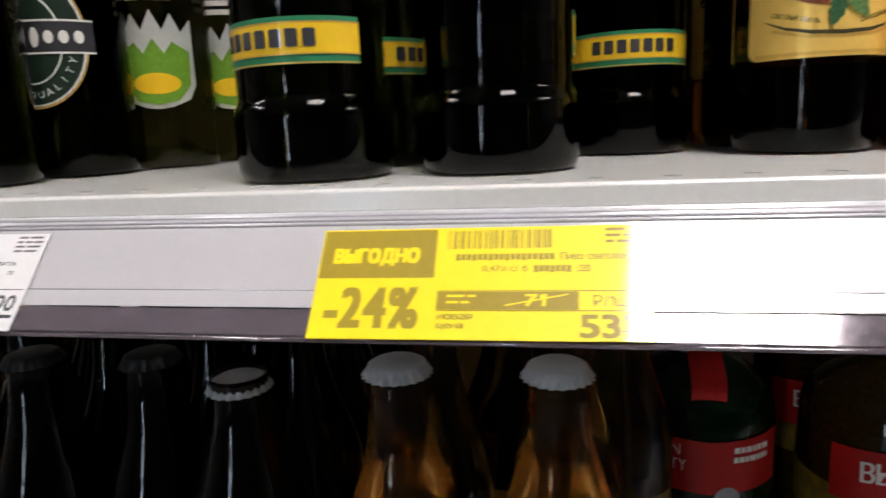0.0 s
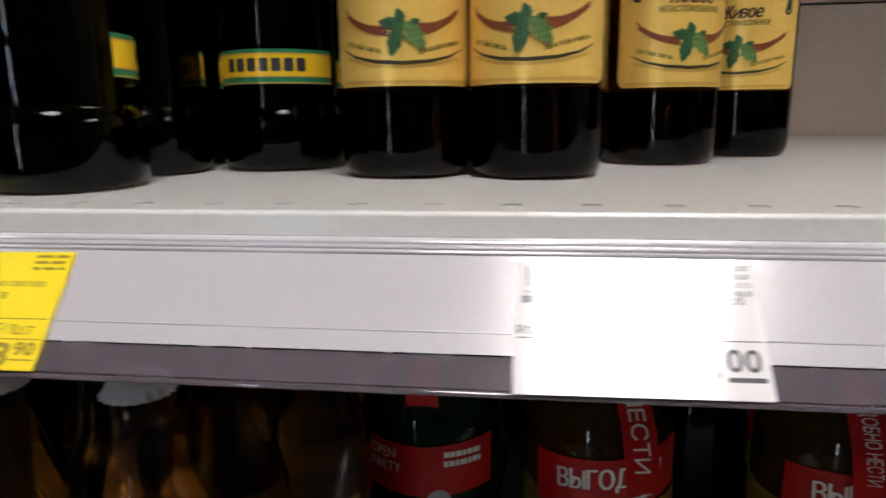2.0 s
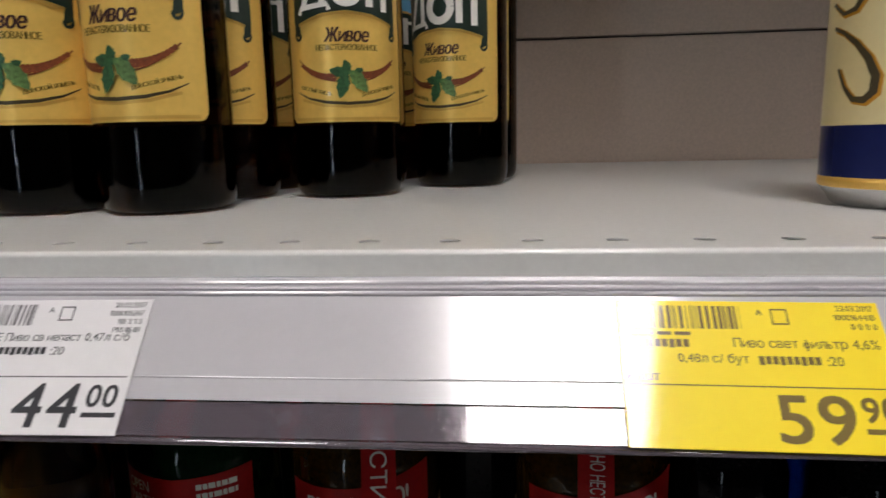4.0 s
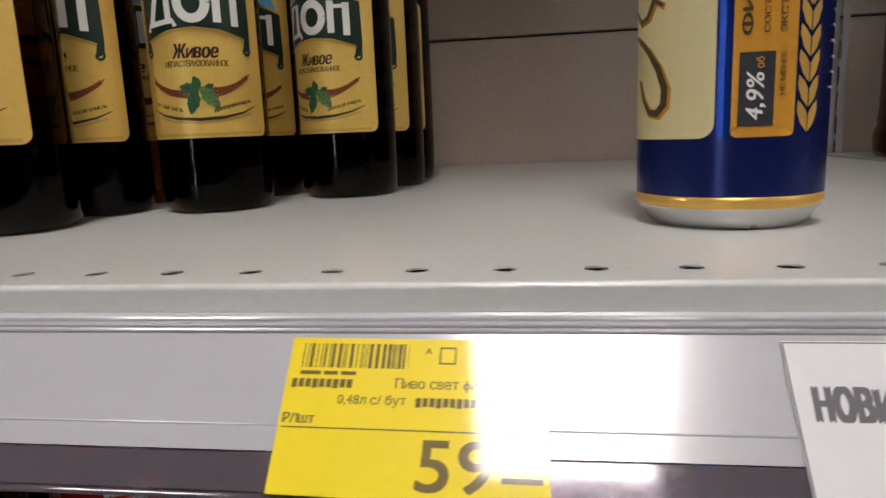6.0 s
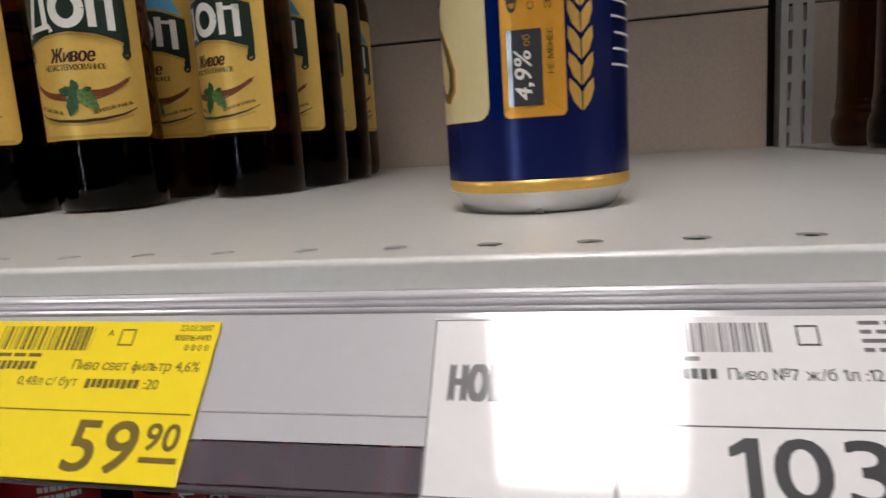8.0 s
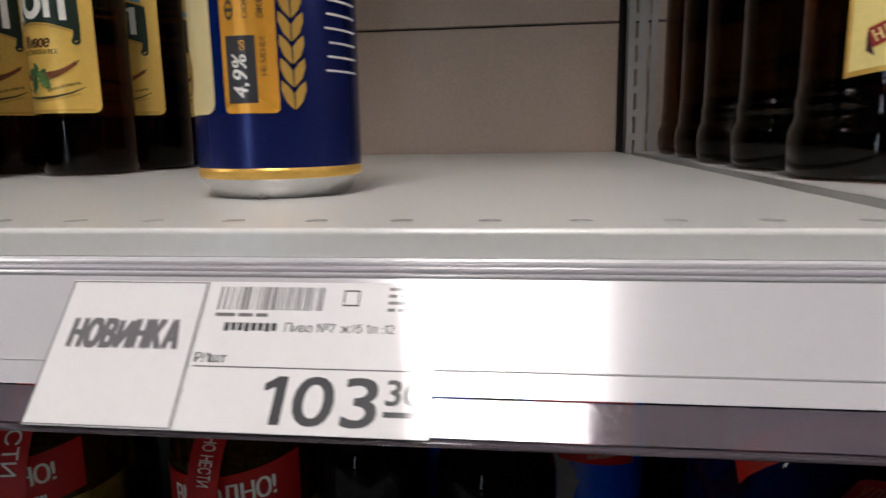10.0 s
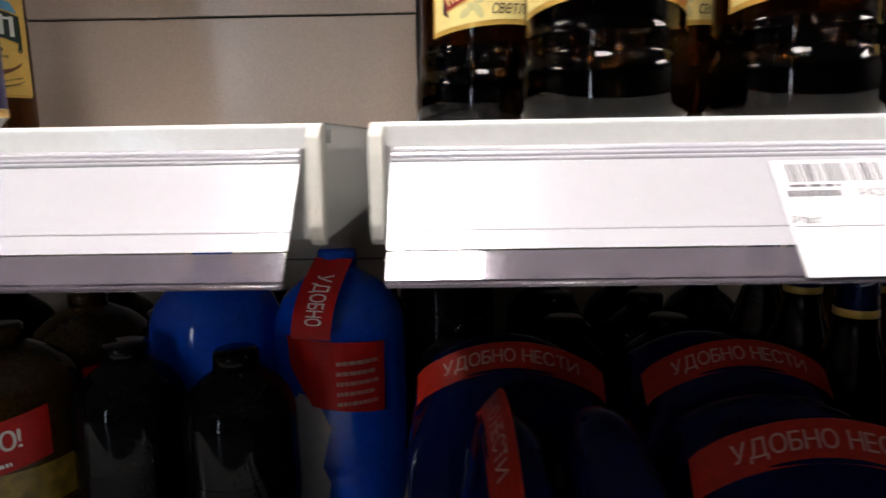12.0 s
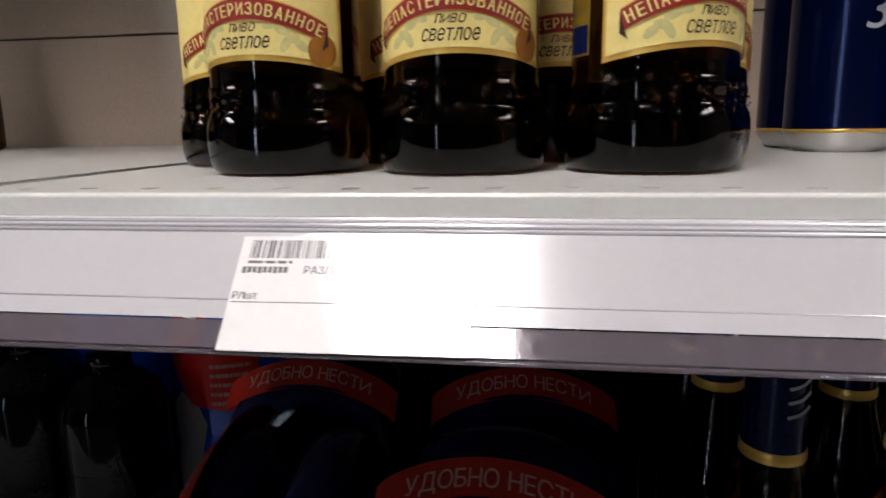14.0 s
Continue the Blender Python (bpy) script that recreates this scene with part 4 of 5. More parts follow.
def draught_bottle(at, turn=0.0, side=False):
    """Stout dark bottle with a wide heel, pale yellow label and a red ribbon."""
    ob = thing("beer_bottle", "stout dark brown beer bottle with pale yellow label and red ribbon", "bottle", at, turn, "red-ribboned beer bottles")
    bottle_body(ob, [(0, 0.002), (0.024, 0.002), (0.034, 0.0), (0.0370, 0.004), (0.0380, 0.012), (0.0380, 0.021), (0.0366, 0.0255), (0.0350, 0.029), (0.0356, 0.034), (0.0356, 0.037), (0.0345, 0.040), (0.0345, 0.08), (0.0345, 0.148), (0.030, 0.168), (0.019, 0.191), (0.0145, 0.213), (0.0135, 0.235), (0.0138, 0.239), (0.0125, 0.244), (0, 0.244)], DARKBROWN, CAPGOLD, 0.2425)
    r, half = 0.0347, 0.0440
    foot = [(-half + 2 * half * k / 16, 0.0440 + 0.0048 * math.sin(math.pi * k / 16)) for k in range(17)]
    lab = part("label", wrapped(flat_poly(bmesh.new(), foot + [(half, 0.096), (0.02, 0.103), (-0.02, 0.103), (-half, 0.096)]), r, 0.0002, 0.0025), GOLD, ob, "gold-edged paper label", True)
    inner = [(x * 0.96, y + 0.0024) for x, y in foot]
    part("yellow_field", wrapped(flat_poly(bmesh.new(), inner + [(half * 0.96, 0.094), (0.019, 0.1010), (-0.019, 0.1010), (-half * 0.96, 0.094)]), r, 0.0005, 0.0025), YELLABEL, lab, "pale yellow field")
    rib = lambda x: 0.0556 + 0.0138 * math.cos(x / 0.036 * 1.30)
    xs = [-0.036 + 0.072 * k / 24 for k in range(25)]
    part("ribbon_edge", wrapped(flat_poly(bmesh.new(), [(x, rib(x) - 0.0048) for x in xs] + [(x, rib(x) + 0.0048) for x in reversed(xs)]), r, 0.0008, 0.0025), GOLD, lab, "thin gold edge of the ribbon")
    part("red_ribbon", wrapped(flat_poly(bmesh.new(), [(x, rib(x) - 0.0042) for x in xs] + [(x, rib(x) + 0.0042) for x in reversed(xs)]), r, 0.0010, 0.0025), REDPRINT, lab, "dark red ribbon")
    for flank in (-1, 1):
        part("ribbon_curl", wrapped(flat_poly(bmesh.new(), [(flank * 0.0362, rib(0.036) + 0.0036), (flank * 0.0362, rib(0.036) - 0.0046), (flank * 0.0330, rib(0.036) - 0.0070), (flank * 0.0345, rib(0.036) - 0.0020)]), r, 0.0012, 0.0025), NAMEPRINT, lab, "curled dark end of the ribbon")
    word = "НЕПАСТЕРИЗОВАННОЕ"
    letters = []
    for k, c in enumerate(word):
        x = -0.0325 + 0.065 * k / (len(word) - 1)
        ang = math.degrees(math.atan2(rib(x + 0.001) - rib(x - 0.001), 0.002))
        letters.append(shifted(text_bm(c, 0.0050, 0.0031, bold=0.03), x, rib(x), ang))
    part("ribbon_word", wrapped(joined(*letters), r, 0.0014, 0.0025), YELLABEL, lab)
    part("script_word", wrapped(joined(shifted(text_bm("пиво", 0.0036, 0.0125, shear=0.3), 0, 0.0620), shifted(text_bm("светлое", 0.0050, 0.0235, shear=0.3), 0.0, 0.0560)), r, 0.0008, 0.0025), NAMEPRINT, lab, "dark brown script lettering")
    for flank in (-1, 1):
        part("hop_print", wrapped(joined(*(shifted(flat_poly(bmesh.new(), ellipse(0, 0, 0.0036, 0.0019, 10)), flank * x, z, flank * a) for x, z, a in ((0.0125, 0.0630, 20), (0.0170, 0.0605, -25), (0.0205, 0.0570, 15), (0.0245, 0.0545, -40), (0.0180, 0.0548, 60)))), r, 0.0007, 0.0025), PALEHOP, lab, "pale hop sprig")["kind"] = "stuff"
    part("medal", wrapped(flat_poly(bmesh.new(), ellipse(0.0335, 0.0525, 0.0066, 0.0070, 24)), r, 0.0011, 0.0025), BRONZE, lab, "round bronze medal")
    rnd = random.Random(5)
    dots = []
    for k in range(70):
        a, z = rnd.uniform(-1.6, 1.6), rnd.uniform(0.0225, 0.0385)
        rr = 0.0362 if z > 0.03 else 0.0368
        d = bmesh.new()
        bmesh.ops.create_icosphere(d, subdivisions=1, radius=1.0)
        w = rnd.uniform(0.0007, 0.0017)
        for v in d.verts:
            p = Vector((v.co.x * w * rnd.uniform(0.9, 1.5), v.co.y * 0.0004, v.co.z * w * 0.7))
            v.co = Matrix.Rotation(a, 3, "Z") @ (p + Vector((0, -rr, 0)))
            v.co.z += z
        dots.append(d)
    tagged(part("embossing", joined(*dots), DARKBROWN, ob, "raised relief in the glass", True), kind="stuff")
    if side:
        part("side_label", wrapped(joined(flat_rect(bmesh.new(), -0.066, -0.051, 0.048, 0.10)), r, 0.0003, 0.0025), OLIVELAB, ob, "narrow side label")
        part("side_label_foot", wrapped(flat_rect(bmesh.new(), -0.0652, -0.0518, 0.049, 0.060), r, 0.0006, 0.0025), CANBLUE, ob, "dark blue foot of the side label")
    return ob


def big_can(at, turn=0.0):
    """Tall can: cream panel, silver-blue edge, golden strip with an ear, dark blue foot."""
    ob = thing("beer_can", "tall beer can with cream panel, golden ear and blue foot", "can", at, turn)
    r = 0.0335
    part("can_body", lathe_bm([(r, 0.0120), (r, 0.150), (0.0325, 0.155), (0.0275, 0.1625), (0.0275, 0.1645)], 64), CANBLUE, ob, "dark blue printed metal", True)
    part("can_base", lathe_bm([(0, 0.006), (0.020, 0.004), (0.0240, 0.0), (0.0272, 0.0), (0.0290, 0.0016), (0.0300, 0.0038), (0.0318, 0.0062), (0.0328, 0.0072), (0.0331, 0.0079)], 64), ALU, ob, "bare rounded aluminium base", True)
    part("gold_ring", lathe_bm([(0.0331, 0.0079), (r + 0.00015, 0.0086), (r + 0.00015, 0.0120), (r - 0.0003, 0.0122)], 64), GOLD, ob, "golden ring", True)
    part("can_lid", lathe_bm([(0.0276, 0.1645), (0.0282, 0.1655), (0.0282, 0.1672), (0.0270, 0.1675), (0.0258, 0.166), (0.0255, 0.162), (0, 0.162)], 64), ALU, ob, "aluminium lid", True)
    panel = part("cream_panel", wrapped(flat_poly(bmesh.new(), round_rect(-0.066, -0.0088, 0.0325, 0.148, 0.005)), r, 0.0001, 0.002), CANCREAM, ob, "cream printed panel")
    swing = lambda f: 0.0014 + 0.0020 * math.sin(math.pi * f) ** 2
    hook = [(-0.0480, 0.0705), (-0.0420, 0.0680), (-0.0360, 0.0638), (-0.0305, 0.0575), (-0.0272, 0.0505), (-0.0276, 0.0448), (-0.0310, 0.0418), (-0.0356, 0.0424), (-0.0400, 0.0472), (-0.0438, 0.0545)]
    letter = [(-0.0500, 0.0800), (-0.0430, 0.0752), (-0.0372, 0.0762), (-0.0322, 0.0830), (-0.0290, 0.0920), (-0.0300, 0.1000), (-0.0345, 0.0985), (-0.0360, 0.0900), (-0.0330, 0.0815), (-0.0285, 0.0790)]
    loop = [(-0.0330 + 0.0075 * math.sin(1.9 * k * 0.35) - 0.0010 * k * 0.35, 0.142 - 0.0042 * k * 0.6) for k in range(19)]
    for path in (hook, letter, loop):
        part("script_stroke", wrapped(stroke(bmesh.new(), path, swing), r, 0.0004, 0.002), SCRIPT, panel, "dark flowing script stroke")
        part("gilt_outline", wrapped(stroke(bmesh.new(), [(x + 0.0008, y - 0.0006) for x, y in path], lambda f: swing(f) + 0.0009), r, 0.0002, 0.002), CANGOLD, panel, "thin golden outline")
    part("blue_stripe", wrapped(flat_rect(bmesh.new(), -0.0080, -0.0042, 0.0325, 0.148), r, 0.0002, 0.002), BLUECAN, ob, "bright blue stripe")
    strip = part("golden_strip", wrapped(flat_poly(bmesh.new(), round_rect(-0.0036, 0.0172, 0.0325, 0.148, 0.002)), r, 0.0001, 0.002), CANGOLD, ob, "golden printed strip")
    part("strength_box", wrapped(flat_rect(bmesh.new(), -0.0016, 0.0096, 0.0362, 0.0602), r, 0.0004, 0.002), INK, strip, "dark box with the strength")
    num = text_bm("4,9%", 0.0062, 0.0160, shear=0.2, bold=0.02)
    part("strength_figure", wrapped(shifted(num, 0.0038, 0.0460, 90), r, 0.0007, 0.002), WHITEPRINT, strip)
    part("unit_print", wrapped(shifted(text_bm("об", 0.0026, 0.0036), 0.0046, 0.0567, 90), r, 0.0007, 0.002), CANGOLD, strip)
    part("side_word", wrapped(shifted(text_bm("ФИРМЕННОЕ", 0.0036, 0.056, bold=0.02), 0.0004, 0.0935, 90), r, 0.0004, 0.002), SCRIPT, strip)
    part("side_line", wrapped(shifted(text_bm("СОСТАВ: ВОДА, СОЛОД", 0.0023, 0.046, bold=0.02), 0.0066, 0.0890, 90), r, 0.0004, 0.002), SCRIPT, strip)
    part("strength_note", wrapped(joined(shifted(text_bm("ЭКСТРАКТИВНОСТЬ", 0.0023, 0.040, bold=0.02), 0.0118, 0.0860, 90), shifted(text_bm("НЕ МЕНЕЕ", 0.0020, 0.014), 0.0122, 0.0530, 90)), r, 0.0004, 0.002), SCRIPT, strip)["kind"] = "stuff"
    ears = []
    for k in range(14):
        z = 0.0335 + 0.0082 * k
        for side in (-1, 1):
            ears.append(flat_poly(bmesh.new(), [(0.0226 + side * 0.0002, z), (0.0226 + side * 0.0030, z + 0.0030), (0.0226 + side * 0.0046, z + 0.0072), (0.0226 + side * 0.0044, z + 0.0106), (0.0226 + side * 0.0022, z + 0.0088), (0.0226 + side * 0.0003, z + 0.0062)]))
    part("barley_ear", wrapped(joined(*ears), r, 0.0003, 0.002), EARGOLD, ob, "golden barley ear")["kind"] = "stuff"
    lines = joined(*(flat_rect(bmesh.new(), 0.036 + 0.001 * (k % 3), 0.056, 0.048 + 0.0052 * k, 0.0488 + 0.0052 * k) for k in range(6)))
    tagged(part("small_print", wrapped(lines, r, 0.0003, 0.002), WHITEPRINT, ob), kind="stuff")
    return ob


def blue_can(at, turn=0.0, label="bright blue beer can", h=0.168, paint=None):
    ob = thing("beer_can", label, "can", at, turn, "blue beer cans")
    r = 0.033
    part("can_body", lathe_bm([(r, 0.0125), (r, h - 0.018), (0.0325, h - 0.013), (0.0275, h - 0.0055), (0.0275, h - 0.0035)], 48), paint or BLUECAN, ob, "", True)
    part("can_base", lathe_bm([(0, 0.006), (0.020, 0.004), (0.0235, 0.0), (0.0255, 0.0), (0.0275, 0.0035), (0.0315, 0.0085), (r - 0.0003, 0.0123)], 48), ALU, ob, "bare aluminium base", True)
    part("gold_ring", lathe_bm([(r - 0.0003, 0.0123), (r + 0.0002, 0.0125), (r + 0.0002, 0.0145), (r - 0.0003, 0.0147)], 48), GOLD, ob, "golden ring", True)
    part("can_lid", lathe_bm([(0.0276, h - 0.0035), (0.0282, h - 0.0025), (0.0282, h - 0.0008), (0.0270, h - 0.0005), (0.0258, h - 0.002), (0.0255, h - 0.006), (0, h - 0.006)], 48), ALU, ob, "aluminium lid", True)
    part("pale_figure", wrapped(shifted(text_bm("3", 0.022, shear=0.1), -0.004, h * 0.5), r, 0.0003, 0.003), GREYPRINT, ob)
    part("pale_marks", wrapped(joined(*(flat_rect(bmesh.new(), -0.012, 0.006, h * 0.64 + 0.004 * k, h * 0.64 + 0.002 + 0.004 * k) for k in range(2))), r, 0.0003, 0.003), GREYPRINT, ob)
    return ob


ale = pale_ale_bottle((-0.078, 0.1165, ZS), 8)
for x, y, turn in ((-0.0165, 0.1125, -8), (0.0525, 0.188, 16), (0.1135, 0.252, -20), (-0.080, 0.180, 30), (-0.017, 0.177, 2), (0.044, 0.264, 10),
                   (0.121, 0.316, -20), (0.119, 0.380, -12), (0.106, 0.447, 24), (-0.018, 0.240, 10), (-0.079, 0.243, 0), (0.052, 0.328, 14), (0.056, 0.391, -5), (-0.012, 0.304, 0)):
    copy_thing(ale, pose(x, y, ZS, 0, 0, turn))
band = banded_bottle((-0.289, 0.045, ZS), -12)
for x, y, turn in ((-0.2125, 0.056, 150), (-0.155, 0.158, 6), (-0.284, 0.115, 80), (-0.218, 0.126, 170), (-0.150, 0.226, 60), (-0.222, 0.196, 120), (-0.114, 0.304, 100), (-0.184, 0.292, 140)):
    copy_thing(band, pose(x, y, ZS, 0, 0, turn))
oval = oval_bottle((-0.474, 0.054, ZS), 6)
for x, y, turn in ((-0.466, 0.122, 4), (-0.541, 0.060, 0), (-0.522, 0.126, 40), (-0.500, 0.190, 30)):
    copy_thing(oval, pose(x, y, ZS, 0, 0, turn))
crown = crown_bottle((-0.448, 0.184, ZS), 24)
for x, y, turn in ((-0.378, 0.226, -50), (-0.436, 0.250, 30), (-0.320, 0.250, -60), (-0.283, 0.310, 100)):
    copy_thing(crown, pose(x, y, ZS, 0, 0, turn))
stout = draught_bottle((0.621, 0.094, ZS), -8)
for x, y, turn in ((0.704, 0.092, 0), (0.572, 0.156, 22), (0.570, 0.234, 58), (0.570, 0.312, 64), (0.572, 0.390, 60), (0.574, 0.468, 70), (0.664, 0.165, 40), (0.744, 0.168, 10), (0.650, 0.247, 20), (0.730, 0.250, 0), (0.648, 0.330, 0), (0.650, 0.410, 0), (0.728, 0.330, 0), (0.808, 0.252, 0), (0.812, 0.172, 10)):
    copy_thing(stout, pose(x, y, ZS, 0, 0, turn))
draught_bottle((0.787, 0.094, ZS), 30, True)
big_can((0.3075, 0.0985, ZS), -8)
cans = blue_can((0.998, 0.196, ZS), -6)
for x, y, turn in ((1.052, 0.150, 0), (1.020, 0.262, 30)):
    copy_thing(cans, pose(x, y, ZS, 0, 0, turn))
# the same blue cans, their shade painted in as dark navy
navy = blue_can((0.932, 0.262, ZS), 12, "blue beer can painted dark navy to stand for shade", 0.168, SHADECAN)
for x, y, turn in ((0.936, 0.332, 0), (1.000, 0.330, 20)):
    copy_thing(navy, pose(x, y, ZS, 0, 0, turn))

# ---- the shelf below ----
ZL = ZS + LOW


NECK = [(0.0325, 0.150), (0.0322, 0.160), (0.0297, 0.169), (0.027, 0.178), (0.023, 0.189), (0.019, 0.200), (0.0172, 0.208), (0.0155, 0.215), (0.0146, 0.224)]


def capped_bottle(at, glass, cap, label, group, scale=1.0):
    ob = thing("beer_bottle", label, "bottle", at, 0, group)
    top = 0.246 * scale
    bottle_body(ob, [(0, 0.002), (0.022, 0.002), (0.029, 0.0), (0.0325, 0.004), (0.033, 0.014), (0.033, 0.09), (0.033, 0.145), (0.0325, 0.160), (0.027, 0.178), (0.019, 0.200), (0.0155, 0.215), (0.0138, 0.232), (0.0142, 0.236), (0.0135, 0.240), (0.0125, top), (0, top)], glass, cap, top - 0.0012)
    if cap is CAPBLACK:
        rnd = random.Random(8)
        knobs = []
        for k in range(34):
            a, z = rnd.uniform(-1.7, 1.7), rnd.uniform(0.150, 0.226)
            near = min(range(len(NECK)), key=lambda i: abs(NECK[i][1] - z))
            d = bmesh.new()
            bmesh.ops.create_icosphere(d, subdivisions=1, radius=rnd.uniform(0.0009, 0.0019))
            knobs.append(moved(d, Matrix.Rotation(a, 4, "Z") @ Matrix.Translation((0, -NECK[near][0] + 0.0004, z)) @ Matrix.Diagonal((1.4, 0.5, 0.8, 1))))
        tagged(part("embossing", joined(*knobs), glass, ob, "raised relief in the glass", True), kind="stuff")
    if glass is AMBER:
        part("label", wrapped(flat_rect(bmesh.new(), -0.035, 0.035, 0.05, 0.125), 0.033, 0.0003, 0.003), OLIVELAB, ob, "golden paper label", True)
    return ob


honey = capped_bottle((-0.262, 0.052, ZL), AMBER, CAPWHITE, "clear bottle of amber beer with white crown cap", "amber beer bottles")
for x, y in ((-0.190, 0.054), (-0.262, 0.124), (-0.188, 0.126), (-0.226, 0.190), (-0.154, 0.188), (-0.262, 0.256), (-0.190, 0.262), (-0.228, 0.328), (-0.190, 0.396)):
    copy_thing(honey, pose(x, y, ZL))
capped_bottle((-0.346, 0.060, ZL), DEEPBROWN, CAPWHITE, "dark brown beer bottle with pale crown cap", "dark capped beer bottles", 0.945)
murk = capped_bottle((-0.405, 0.075, ZL), DEEPBROWN, CAPBLACK, "dark brown beer bottle with black crown cap", "dark capped beer bottles", 0.97)
for x, y in ((-0.474, 0.070), (-0.545, 0.075), (-0.346, 0.134), (-0.410, 0.146), (-0.480, 0.140), (-0.346, 0.206), (-0.414, 0.218), (-0.484, 0.212), (-0.550, 0.148), (-0.346, 0.280), (-0.416, 0.290), (-0.486, 0.284), (-0.556, 0.222), (-0.556, 0.296), (-0.350, 0.354), (-0.420, 0.364), (-0.490, 0.358), (-0.560, 0.370), (-0.630, 0.120), (-0.630, 0.196), (-0.630, 0.270)):
    copy_thing(murk, pose(x, y, ZL))


def pet_bottle(at, turn, plastic, label_mat, label, group, r=0.052, h=0.255, banner=None, mark=None):
    """A squat plastic bottle with a short shoulder, screw cap, wrap label and a red banner."""
    ob = thing("pet_bottle", label, "bottle", at, turn, group)
    part("bottle_plastic", lathe_bm(rounded([(0, 0.004), (r * 0.6, 0.0), (r * 0.9, 0.003), (r, 0.016), (r, 0.05), (r * 0.97, 0.056), (r, 0.062), (r, h * 0.70), (r * 0.97, h * 0.76), (r * 0.87, h * 0.82), (r * 0.68, h * 0.87), (r * 0.46, h * 0.905), (0.0165, h * 0.925), (0.0165, h - 0.010), (0, h - 0.010)]), 40), plastic, ob, "", True)
    cap = lathe_bm([(0, h), (0.0150, h), (0.0165, h - 0.002), (0.0168, h - 0.0135), (0, h - 0.0135)], 48)
    for v in cap.verts:
        if math.hypot(v.co.x, v.co.y) > 0.016:
            k = 1 + 0.015 * math.cos(24 * math.atan2(v.co.x, v.co.y))
            v.co.x, v.co.y = v.co.x * k, v.co.y * k
    part("screw_cap", cap, CAPWHITE if mark and banner else plastic, ob, "ribbed screw cap", True)
    part("label", wrapped(flat_rect(bmesh.new(), -r * 2.2, r * 2.2, 0.066, h * 0.50), r, 0.0003, 0.005), label_mat, ob, "wrap-round printed label", True)
    if banner:
        zb = h * 0.60
        tip = 0.0 if mark else 0.007
        b = part("banner", wrapped(flat_poly(bmesh.new(), [(-0.056, zb - 0.020 - tip), (0.0, zb - 0.023), (0.056, zb - 0.020 + tip), (0.056, zb + 0.019 + tip), (0.0, zb + 0.016), (-0.056, zb + 0.019 - tip)]), r, 0.0010, 0.004), REDTAPE, ob, "red banner")
        if mark:
            part("banner_word", wrapped(joined(shifted(text_bm("OPEN", 0.0080, 0.022), -0.030, zb + 0.009), shifted(text_bm(banner, 0.0080, 0.026), -0.028, zb - 0.002)), r, 0.0016, 0.004), WHITEPRINT, b)
            part("small_print", wrapped(joined(*(bars_bm(random.Random(50 + k), 0.016, 0.044, zb + 0.010 - 0.007 * k, 0.0042) for k in range(2))), r, 0.0016, 0.004), WHITEPRINT, b)["kind"] = "stuff"
        else:
            part("banner_word", wrapped(shifted(text_bm(banner, 0.0180, 0.076, shear=0.12, bold=0.025), 0, zb + 0.001, 7), r, 0.0016, 0.004), WHITEPRINT, b)
            part("small_print", wrapped(shifted(bars_bm(random.Random(57), -0.022, 0.026, 0, 0.0028), 0.004, zb - 0.015, 7), r, 0.0016, 0.004), WHITEPRINT, b)["kind"] = "stuff"
    if mark and banner:
        part("silver_mark", wrapped(joined(stroke(bmesh.new(), [(0.020 * math.cos(radians(a)), 0.070 + 0.018 * math.sin(radians(a))) for a in range(50, 340, 12)], 0.0045), flat_poly(bmesh.new(), ellipse(0.012, 0.090, 0.0090, 0.0105, 16))), r, 0.0020, 0.004), GREYPRINT, ob)
    return ob


